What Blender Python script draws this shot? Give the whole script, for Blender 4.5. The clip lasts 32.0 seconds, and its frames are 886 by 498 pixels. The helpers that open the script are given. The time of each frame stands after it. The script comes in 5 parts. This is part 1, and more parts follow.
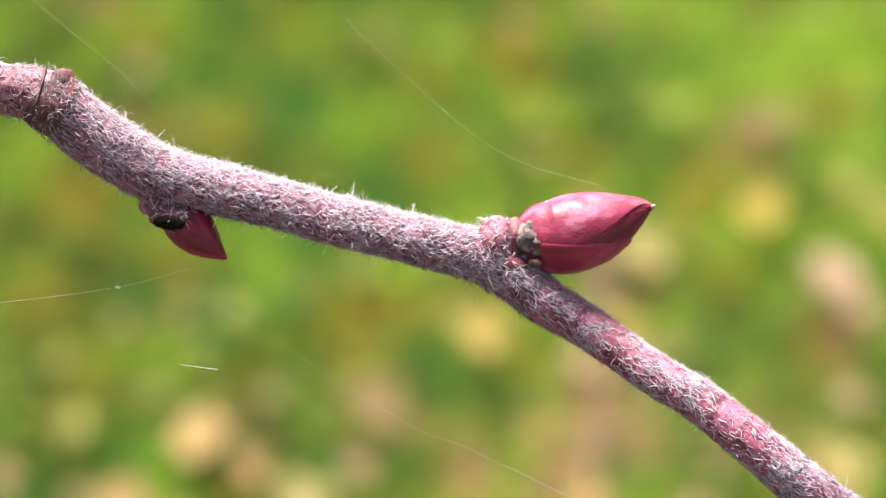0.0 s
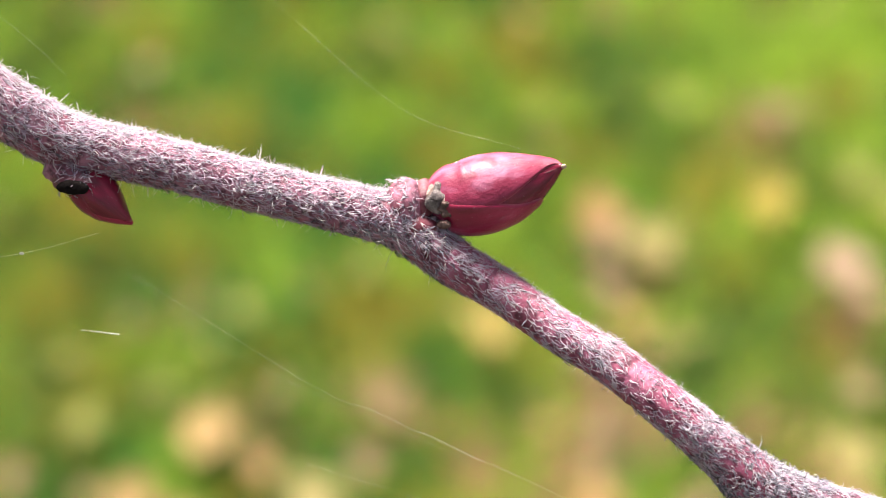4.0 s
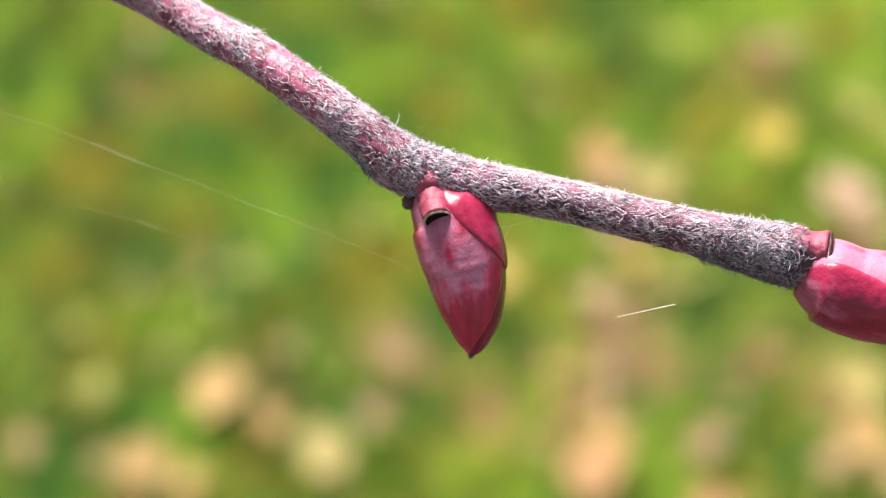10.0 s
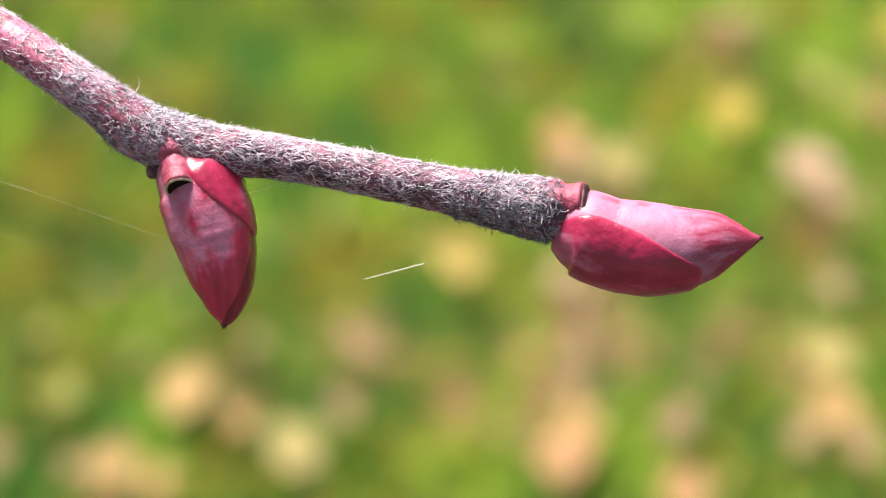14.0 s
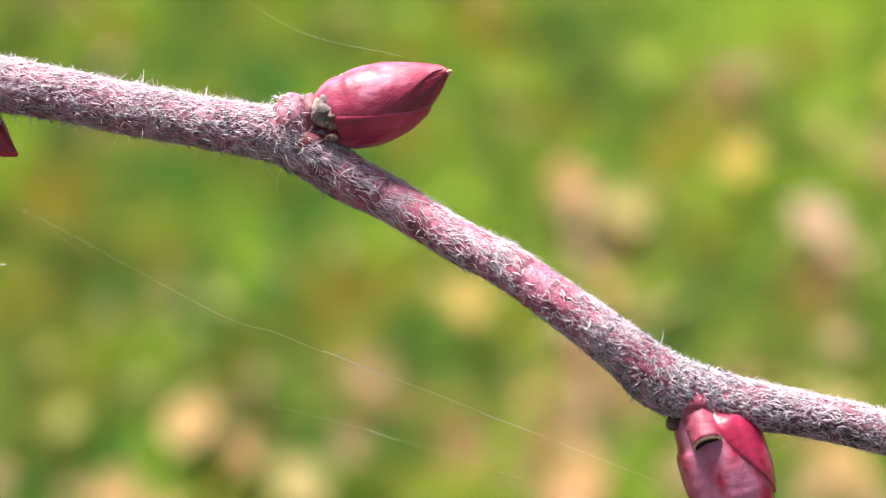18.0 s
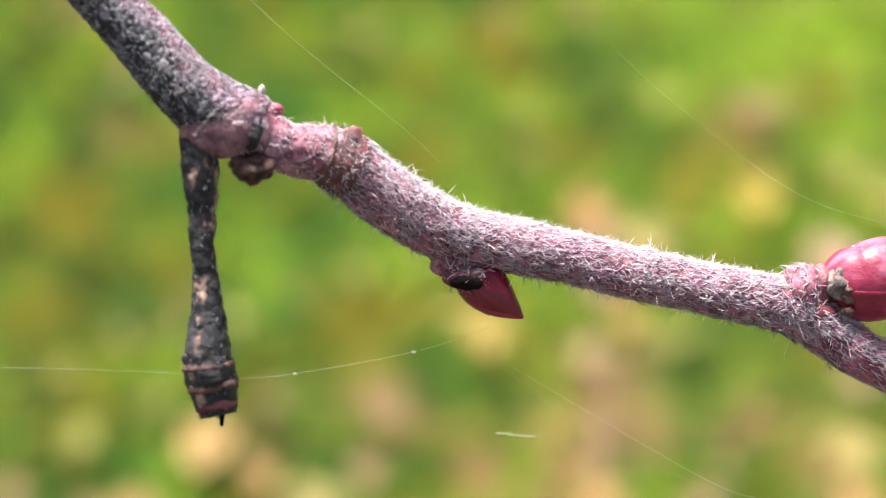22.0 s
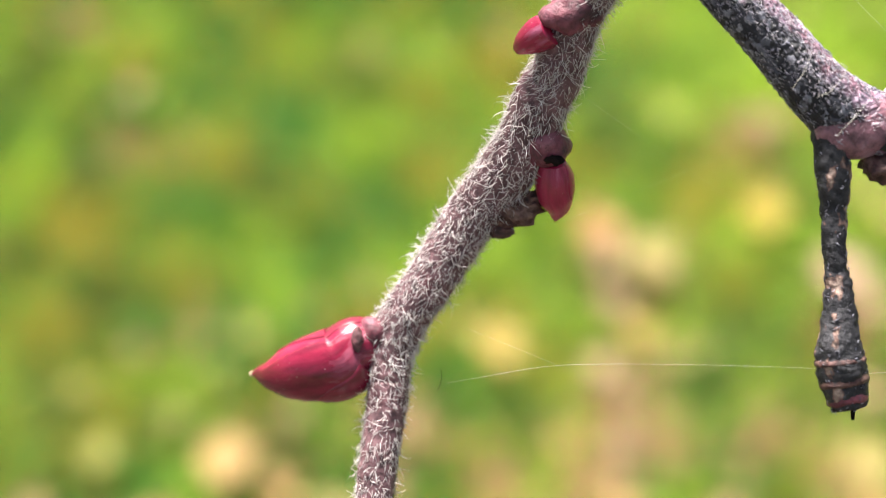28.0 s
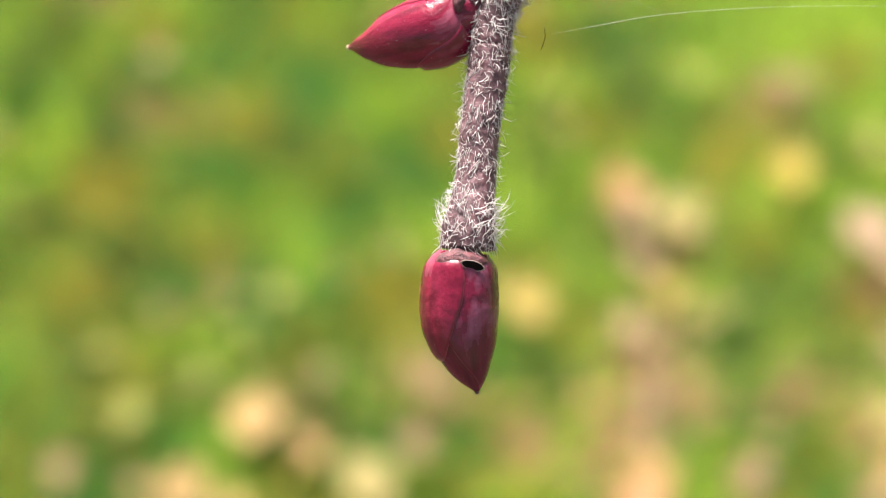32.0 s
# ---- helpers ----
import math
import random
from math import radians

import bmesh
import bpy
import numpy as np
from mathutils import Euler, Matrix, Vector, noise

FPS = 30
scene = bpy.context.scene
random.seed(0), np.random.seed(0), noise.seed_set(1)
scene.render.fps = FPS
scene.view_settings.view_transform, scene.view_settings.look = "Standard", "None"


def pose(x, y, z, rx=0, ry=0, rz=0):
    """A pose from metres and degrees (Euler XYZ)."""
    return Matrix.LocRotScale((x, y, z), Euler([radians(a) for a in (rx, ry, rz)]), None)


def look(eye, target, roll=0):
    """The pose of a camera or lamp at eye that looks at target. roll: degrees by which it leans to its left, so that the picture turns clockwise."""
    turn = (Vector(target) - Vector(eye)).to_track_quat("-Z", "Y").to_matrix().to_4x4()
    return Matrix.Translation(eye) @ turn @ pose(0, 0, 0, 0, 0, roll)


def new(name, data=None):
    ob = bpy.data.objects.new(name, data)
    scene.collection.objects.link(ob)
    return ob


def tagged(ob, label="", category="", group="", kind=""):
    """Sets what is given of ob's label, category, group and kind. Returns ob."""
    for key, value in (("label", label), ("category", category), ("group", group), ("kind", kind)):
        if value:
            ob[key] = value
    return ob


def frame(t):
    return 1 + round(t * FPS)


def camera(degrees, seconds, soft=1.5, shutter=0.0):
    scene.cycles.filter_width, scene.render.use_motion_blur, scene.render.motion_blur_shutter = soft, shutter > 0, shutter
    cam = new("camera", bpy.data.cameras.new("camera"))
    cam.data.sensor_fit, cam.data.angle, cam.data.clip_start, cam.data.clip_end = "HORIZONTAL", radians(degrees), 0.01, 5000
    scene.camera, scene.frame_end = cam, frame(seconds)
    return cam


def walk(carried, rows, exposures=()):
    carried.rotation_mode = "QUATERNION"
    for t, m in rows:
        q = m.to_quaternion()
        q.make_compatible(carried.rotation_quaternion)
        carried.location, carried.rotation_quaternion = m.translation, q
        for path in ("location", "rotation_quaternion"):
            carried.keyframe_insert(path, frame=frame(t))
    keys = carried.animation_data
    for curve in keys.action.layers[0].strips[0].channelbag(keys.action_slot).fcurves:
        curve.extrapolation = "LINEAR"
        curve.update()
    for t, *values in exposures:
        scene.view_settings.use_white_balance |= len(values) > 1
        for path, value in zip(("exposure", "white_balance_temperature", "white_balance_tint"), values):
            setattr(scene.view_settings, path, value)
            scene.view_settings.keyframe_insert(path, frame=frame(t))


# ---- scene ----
cam = camera(24, 32.0, soft=1.0)
cam.data.dof.use_dof = True
cam.data.dof.focus_distance = 0.1222
cam.data.dof.aperture_fstop = 26.0

# seconds, place in metres, turn in degrees: the camera is held by hand above a lawn and slides along the twig
ROWS = [
    (0, 0.00274, -0.09093, 0.85767, 50.250, -1.849, 1.835), (0.5, 0.00466, -0.08992, 0.85704, 50.258, -1.610, 1.779),
    (1, 0.00512, -0.08969, 0.85708, 50.256, -1.440, 1.721), (1.5, 0.00635, -0.08845, 0.85704, 50.203, -1.302, 1.670),
    (2, 0.00705, -0.08875, 0.85358, 50.299, -1.178, 1.595), (2.5, 0.00719, -0.09036, 0.85501, 50.335, -1.335, 1.775),
    (4.5, 0.01241, -0.09102, 0.85505, 50.182, -0.714, 1.981), (5, 0.01931, -0.09572, 0.84967, 50.275, -0.136, 1.856),
    (5.5, 0.02021, -0.09478, 0.84773, 49.937, -0.268, 1.782), (6, 0.02307, -0.09555, 0.84455, 49.727, -0.146, 1.627),
    (6.5, 0.02895, -0.09960, 0.84378, 49.761, 0.265, 1.378), (7, 0.02901, -0.10219, 0.84562, 49.654, 0.204, 1.213),
    (7.5, 0.03019, -0.10543, 0.84382, 49.774, 0.614, 0.904), (8, 0.03027, -0.10374, 0.84199, 49.753, 0.655, 0.859),
    (8.5, 0.03221, -0.10337, 0.84393, 49.624, 1.078, 0.806), (9, 0.03099, -0.10373, 0.84226, 49.627, 1.274, 0.783),
    (9.5, 0.03385, -0.10465, 0.84423, 49.597, 1.696, 0.830), (10, 0.03339, -0.10457, 0.84439, 49.598, 2.013, 0.785),
    (10.5, 0.03480, -0.10674, 0.84653, 49.717, 2.060, 0.743), (11, 0.04003, -0.10817, 0.84624, 49.894, 2.587, 0.505),
    (11.5, 0.04621, -0.11122, 0.84363, 49.899, 3.116, 0.082), (12, 0.05070, -0.10964, 0.84432, 49.679, 3.070, 0.068),
    (12.5, 0.05475, -0.10673, 0.84207, 49.563, 3.394, -0.160), (13, 0.05518, -0.10564, 0.84285, 49.405, 3.436, -0.324),
    (13.5, 0.05248, -0.10602, 0.83854, 49.480, 3.702, -0.734), (14, 0.04738, -0.10351, 0.84055, 49.293, 3.633, -1.005),
    (14.5, 0.03748, -0.10255, 0.84183, 49.214, 2.959, -0.950), (16.5, 0.02427, -0.09711, 0.84444, 49.623, 1.616, -0.367),
    (17, 0.02100, -0.09353, 0.84650, 49.562, 1.309, -0.349), (17.5, 0.01858, -0.09265, 0.84933, 49.636, 1.385, -0.592),
    (18, 0.01471, -0.09239, 0.85082, 49.772, 1.123, -0.620), (18.5, 0.01050, -0.09176, 0.85126, 49.832, 0.939, -0.728),
    (19, 0.00489, -0.08987, 0.85325, 49.806, 0.544, -0.722), (19.5, 0.00458, -0.08806, 0.85376, 49.796, 0.382, -0.608),
    (20, 0.00435, -0.08773, 0.85462, 49.823, 0.351, -0.612), (20.5, 0.00309, -0.08855, 0.85356, 49.967, 0.220, -0.501),
    (21, -0.00080, -0.08739, 0.85275, 50.051, 0.043, -0.520), (21.5, -0.01033, -0.08502, 0.85618, 50.000, -0.527, -0.366),
    (22, -0.01704, -0.08492, 0.85675, 50.096, -0.909, -0.155), (22.5, -0.02203, -0.08522, 0.85762, 50.108, -1.161, -0.108),
    (23, -0.02552, -0.08095, 0.85908, 49.944, -1.564, 0.223), (23.5, -0.03011, -0.07920, 0.85916, 50.122, -1.805, 0.232),
    (24, -0.03129, -0.07925, 0.86506, 50.190, -2.085, 0.355), (24.5, -0.03605, -0.08472, 0.86813, 50.492, -2.197, 0.118),
    (26.5, -0.05217, -0.08317, 0.86979, 50.534, -1.554, -1.215), (27, -0.04965, -0.08283, 0.86534, 50.467, -1.740, -0.967),
    (27.5, -0.05307, -0.08463, 0.86009, 50.500, -2.054, -0.849), (28, -0.05591, -0.08723, 0.85690, 50.563, -1.694, -1.331),
    (28.5, -0.06005, -0.08808, 0.85448, 50.435, -1.903, -1.376), (29, -0.06234, -0.08751, 0.85231, 50.300, -1.945, -1.460),
    (29.5, -0.06377, -0.08883, 0.84907, 50.196, -2.220, -1.204), (30, -0.06271, -0.09297, 0.84585, 50.162, -2.497, -0.846),
    (30.5, -0.06218, -0.09454, 0.84146, 50.192, -2.058, -1.010), (31, -0.05963, -0.09624, 0.84060, 50.157, -1.476, -1.177),
    (31.5, -0.06035, -0.09658, 0.84042, 50.232, -1.193, -1.216), (32, -0.06087, -0.09823, 0.84008, 50.378, -1.064, -1.237),
]
EXPOSURES = [(0, 1.72), (20, 1.72), (27, 2.06), (32, 1.9)]
walk(cam, [(row[0], pose(*row[1:])) for row in ROWS], EXPOSURES)

# ---- light: a bright overcast day ----
SUN_UP, SUN_ROUND = 58, 200
world = bpy.data.worlds.new("world")
scene.world = world
world.use_nodes = True
wn = world.node_tree.nodes
sky = wn.new("ShaderNodeTexSky")
sky.sky_type = "NISHITA"
sky.sun_disc = False
sky.sun_elevation, sky.sun_rotation = radians(SUN_UP), radians(180 - SUN_ROUND)
sky.dust_density, sky.air_density = 3.0, 1.0
wn["Background"].inputs["Strength"].default_value = 0.04
haze = wn.new("ShaderNodeHueSaturation")
haze.inputs["Saturation"].default_value = 0.5
world.node_tree.links.new(sky.outputs[0], haze.inputs["Color"])
world.node_tree.links.new(haze.outputs[0], wn["Background"].inputs["Color"])
sun_data = bpy.data.lights.new("sun", "SUN")
sun_data.energy, sun_data.angle, sun_data.color = 4.35, radians(18), (1.0, 0.95, 0.88)
sun = new("sun", sun_data)
a, b = radians(SUN_UP), radians(SUN_ROUND)
sun.matrix_world = look((0, 0, 5), Vector((0, 0, 5)) - Vector((math.sin(b) * math.cos(a), -math.cos(b) * math.cos(a), math.sin(a))))


# ---- materials ----
def shader(name):
    m = bpy.data.materials.new(name)
    m.use_nodes = True
    t = m.node_tree
    return m, t.nodes, t.links, t.nodes["Principled BSDF"]


def ramp(nodes, stops):
    r = nodes.new("ShaderNodeValToRGB")
    while len(r.color_ramp.elements) < len(stops):
        r.color_ramp.elements.new(0.5)
    for e, (p, c) in zip(r.color_ramp.elements, stops):
        e.position, e.color = p, (*c, 1)
    return r


def noise_node(nodes, links, scale, detail=4.0, rough=0.6, stretch=None, shift=None):
    n = nodes.new("ShaderNodeTexNoise")
    n.inputs["Scale"].default_value, n.inputs["Detail"].default_value, n.inputs["Roughness"].default_value = scale, detail, rough
    c = nodes.new("ShaderNodeTexCoord")
    src = c.outputs["Object"]
    if stretch or shift:
        mp = nodes.new("ShaderNodeMapping")
        links.new(src, mp.inputs["Vector"])
        if stretch:
            mp.inputs["Scale"].default_value = stretch
        if shift:
            links.new(shift, mp.inputs["Location"])
        src = mp.outputs["Vector"]
    links.new(src, n.inputs["Vector"])
    return n


def mixed(nodes, links, fac, a, b, kind="MIX"):
    m = nodes.new("ShaderNodeMix")
    m.data_type, m.blend_type = "RGBA", kind
    for socket, v in ((m.inputs[0], fac), (m.inputs[6], a), (m.inputs[7], b)):
        if hasattr(v, "links"):
            links.new(v, socket)
        elif isinstance(v, tuple):
            socket.default_value = (*v, 1)
        else:
            socket.default_value = v
    return m.outputs[2]


def bumped(nodes, links, bsdf, height, strength, distance):
    b = nodes.new("ShaderNodeBump")
    b.inputs["Strength"].default_value, b.inputs["Distance"].default_value = strength, distance
    links.new(height, b.inputs["Height"])
    links.new(b.outputs[0], bsdf.inputs["Normal"])


def bark(name, coarse, fine, coarse_scale, fine_scale, rough=0.55, bump=0.7, stretch=None):
    """Two scales of colour, multiplied softly, with relief of the finer one."""
    m, n, l, p = shader(name)
    big = noise_node(n, l, coarse_scale, 3, 0.6, stretch)
    small = noise_node(n, l, fine_scale, 5, 0.65)
    rb, rs = ramp(n, coarse), ramp(n, fine)
    l.new(big.outputs[0], rb.inputs[0])
    l.new(small.outputs[0], rs.inputs[0])
    l.new(mixed(n, l, 1.0, rb.outputs[0], rs.outputs[0], "MULTIPLY"), p.inputs["Base Color"])
    p.inputs["Roughness"].default_value = rough
    bumped(n, l, p, small.outputs[0], bump, 0.0002)
    return m


YOUNG_BARK = bark("young_bark", [(0.3, (0.13, 0.04, 0.06)), (0.44, (0.32, 0.068, 0.125)), (0.58, (0.48, 0.155, 0.25)), (0.74, (0.34, 0.055, 0.11))],
                  [(0.36, (0.3, 0.2, 0.26)), (0.54, (1, 1, 1))], 420, 1500, 0.5, 0.4)
PINK_BARK = bark("pink_bark", [(0.32, (0.28, 0.07, 0.1)), (0.5, (0.43, 0.165, 0.24)), (0.64, (0.56, 0.3, 0.38)), (0.78, (0.36, 0.095, 0.15))],
                 [(0.37, (0.22, 0.15, 0.19)), (0.56, (1, 1, 1))], 380, 2200)
MAUVE_BARK = bark("mauve_bark", [(0.34, (0.07, 0.04, 0.06)), (0.48, (0.19, 0.075, 0.115)), (0.62, (0.38, 0.13, 0.2)), (0.76, (0.2, 0.065, 0.11))],
                  [(0.38, (0.22, 0.18, 0.22)), (0.58, (1, 1, 1))], 420, 2200)
SWELL_SKIN = bark("swell_skin", [(0.34, (0.15, 0.07, 0.09)), (0.5, (0.33, 0.15, 0.19)), (0.66, (0.43, 0.27, 0.32))],
                  [(0.34, (0.4, 0.37, 0.4)), (0.56, (1, 1, 1))], 480, 2400, 0.4, 0.8)
RING_SKIN = bark("ring_skin", [(0.34, (0.07, 0.035, 0.04)), (0.48, (0.17, 0.06, 0.07)), (0.6, (0.3, 0.095, 0.11)), (0.74, (0.24, 0.04, 0.065))],
                 [(0.35, (0.35, 0.33, 0.35)), (0.6, (1, 1, 1))], 700, 2600, 0.5, 1.0)
FORK_SKIN = bark("fork_skin", [(0.34, (0.08, 0.024, 0.036)), (0.5, (0.22, 0.05, 0.075)), (0.66, (0.32, 0.12, 0.16))],
                 [(0.34, (0.4, 0.37, 0.4)), (0.56, (1, 1, 1))], 480, 2400, 0.45, 0.8)
TAN_RIM = bark("tan_rim", [(0.3, (0.28, 0.17, 0.15)), (0.6, (0.5, 0.36, 0.31))], [(0.3, (0.7, 0.65, 0.6)), (0.55, (1, 1, 1))], 900, 4000)
RIM_GREY = bark("rim_grey", [(0.3, (0.3, 0.28, 0.28)), (0.6, (0.55, 0.52, 0.5))], [(0.3, (0.7, 0.65, 0.6)), (0.55, (1, 1, 1))], 900, 4000)
SIDE_BARK = bark("side_bark", [(0.3, (0.13, 0.06, 0.07)), (0.55, (0.25, 0.13, 0.145)), (0.72, (0.2, 0.075, 0.09))],
                 [(0.36, (0.3, 0.26, 0.28)), (0.58, (1, 1, 1))], 450, 2400)
STUB_BARK = bark("stub_bark", [(0.42, (0.025, 0.024, 0.03)), (0.56, (0.065, 0.06, 0.068)), (0.58, (0.25, 0.13, 0.1)), (0.64, (0.52, 0.37, 0.3))],
                 [(0.34, (0.35, 0.35, 0.4)), (0.6, (1, 1, 1))], 620, 2600, 0.6, 1.0, (1.3, 1.3, 0.7))
NODE_SKIN = bark("node_skin", [(0.35, (0.11, 0.022, 0.036)), (0.52, (0.25, 0.055, 0.08)), (0.68, (0.36, 0.14, 0.17))],
                 [(0.3, (0.5, 0.45, 0.45)), (0.55, (1, 1, 1))], 500, 2600, 0.42, 0.6)
STALK_SKIN = bark("stalk_skin", [(0.35, (0.24, 0.03, 0.065)), (0.55, (0.38, 0.07, 0.13)), (0.7, (0.44, 0.17, 0.25))],
                  [(0.3, (0.75, 0.7, 0.7)), (0.55, (1, 1, 1))], 420, 2600, 0.52, 0.6)
DRY_SKIN = bark("dry_skin", [(0.35, (0.05, 0.02, 0.02)), (0.5, (0.12, 0.048, 0.045)), (0.68, (0.27, 0.16, 0.13))],
                [(0.35, (0.4, 0.4, 0.4)), (0.6, (1, 1, 1))], 700, 2800, 0.55, 1.0)
DARK_SCAR = bark("dark_scar", [(0.35, (0.008, 0.006, 0.006)), (0.6, (0.018, 0.012, 0.011)), (0.78, (0.035, 0.024, 0.02))],
                 [(0.3, (0.5, 0.5, 0.5)), (0.55, (1, 1, 1))], 1500, 5000, 0.9, 0.8)
DARK_SCAR.node_tree.nodes["Principled BSDF"].inputs["Specular IOR Level"].default_value = 0.1
GREY_SCAR = bark("grey_scar", [(0.35, (0.08, 0.055, 0.055)), (0.55, (0.24, 0.19, 0.18)), (0.7, (0.42, 0.35, 0.33))],
                 [(0.3, (0.4, 0.4, 0.4)), (0.55, (1, 1, 1))], 1500, 5000, 0.6, 0.8)
PALE_RIM = bark("pale_rim", [(0.3, (0.5, 0.32, 0.2)), (0.6, (0.72, 0.55, 0.38))], [(0.3, (0.7, 0.65, 0.6)), (0.55, (1, 1, 1))], 900, 4000)
STEM_BARK = bark("stem_bark", [(0.35, (0.06, 0.05, 0.05)), (0.55, (0.16, 0.12, 0.11)), (0.7, (0.28, 0.23, 0.21))],
                 [(0.3, (0.5, 0.5, 0.5)), (0.55, (1, 1, 1))], 60, 900)


def mapped(nodes, links, vector, scale):
    mp = nodes.new("ShaderNodeMapping")
    mp.inputs["Scale"].default_value = scale
    links.new(vector, mp.inputs["Vector"])
    return mp.outputs["Vector"]


def noise_at(nodes, links, vector, scale, detail=4.0, rough=0.6):
    n = nodes.new("ShaderNodeTexNoise")
    n.inputs["Scale"].default_value, n.inputs["Detail"].default_value, n.inputs["Roughness"].default_value = scale, detail, rough
    links.new(vector, n.inputs["Vector"])
    return n.outputs[0]


def summed(nodes, links, *terms):
    """The sum of (socket, factor) pairs; a bare number is added as it is."""
    total = None
    for term in terms:
        m = nodes.new("ShaderNodeMath")
        if isinstance(term, tuple):
            m.operation = "MULTIPLY_ADD"
            links.new(term[0], m.inputs[0])
            m.inputs[1].default_value = term[1]
            slot = m.inputs[2]
        else:
            m.operation, m.inputs[0].default_value = "ADD", term
            slot = m.inputs[1]
        if total is None:
            slot.default_value = 0.0
        else:
            links.new(total, slot)
        total = m.outputs[0]
    return total


def old_bark(name):
    """Smooth mauve skin, covered on one flank by a crust of blackish scurf in small pale-edged flakes."""
    m, n, l, p = shader(name)
    place = n.new("ShaderNodeTexCoord").outputs["Object"]
    xyz = n.new("ShaderNodeSeparateXYZ")
    l.new(place, xyz.inputs[0])
    x, z = xyz.outputs["X"], xyz.outputs["Z"]
    big = noise_at(n, l, place, 380, 3, 0.6)
    small = noise_at(n, l, place, 2600, 5, 0.65)
    flake = n.new("ShaderNodeTexVoronoi")
    flake.feature = "DISTANCE_TO_EDGE"
    flake.inputs["Scale"].default_value = 2500
    cell = n.new("ShaderNodeTexVoronoi")
    cell.inputs["Scale"].default_value = 2500
    warp = mixed(n, l, 0.0006, place, noise_colour(n, l, place, 1400), "ADD")
    l.new(warp, flake.inputs["Vector"])
    l.new(warp, cell.inputs["Vector"])
    upper = n.new("ShaderNodeMapRange")
    upper.inputs["From Min"].default_value, upper.inputs["From Max"].default_value = 0.0285, 0.0325
    l.new(z, upper.inputs["Value"])
    flank = summed(n, l, (x, -130.0), (z, -132.0), -1.19)
    turned = summed(n, l, (x, 260.0), (z, 0.0), 10.7)
    side = n.new("ShaderNodeMix")
    l.new(upper.outputs[0], side.inputs[0])
    l.new(flank, side.inputs[2])
    l.new(turned, side.inputs[3])
    crust = ramp(n, [(0.44, (0, 0, 0)), (0.56, (1, 1, 1))])
    l.new(summed(n, l, (big, 1.0), (small, 0.15), (side.outputs[0], 1.25), -0.03), crust.inputs[0])
    skin = ramp(n, [(0.3, (0.14, 0.05, 0.075)), (0.5, (0.21, 0.11, 0.155)), (0.7, (0.3, 0.21, 0.3))])
    l.new(noise_at(n, l, place, 900, 3, 0.5), skin.inputs[0])
    scurf = ramp(n, [(0.3, (0.01, 0.01, 0.015)), (0.56, (0.03, 0.03, 0.042)), (0.68, (0.11, 0.11, 0.14)), (0.82, (0.4, 0.4, 0.46))])
    l.new(summed(n, l, (cell.outputs["Color"], 0.7), (small, 0.3)), scurf.inputs[0])
    l.new(mixed(n, l, crust.outputs[0], skin.outputs[0], scurf.outputs[0]), p.inputs["Base Color"])
    p.inputs["Roughness"].default_value = 0.55
    bumped(n, l, p, summed(n, l, (flake.outputs["Distance"], 1.2), (small, 0.6)), 0.9, 0.00028)
    return m


def noise_colour(nodes, links, vector, scale):
    n = nodes.new("ShaderNodeTexNoise")
    n.inputs["Scale"].default_value, n.inputs["Detail"].default_value = scale, 2
    links.new(vector, n.inputs["Vector"])
    return n.outputs["Color"]


OLD_BARK = old_bark("old_bark")


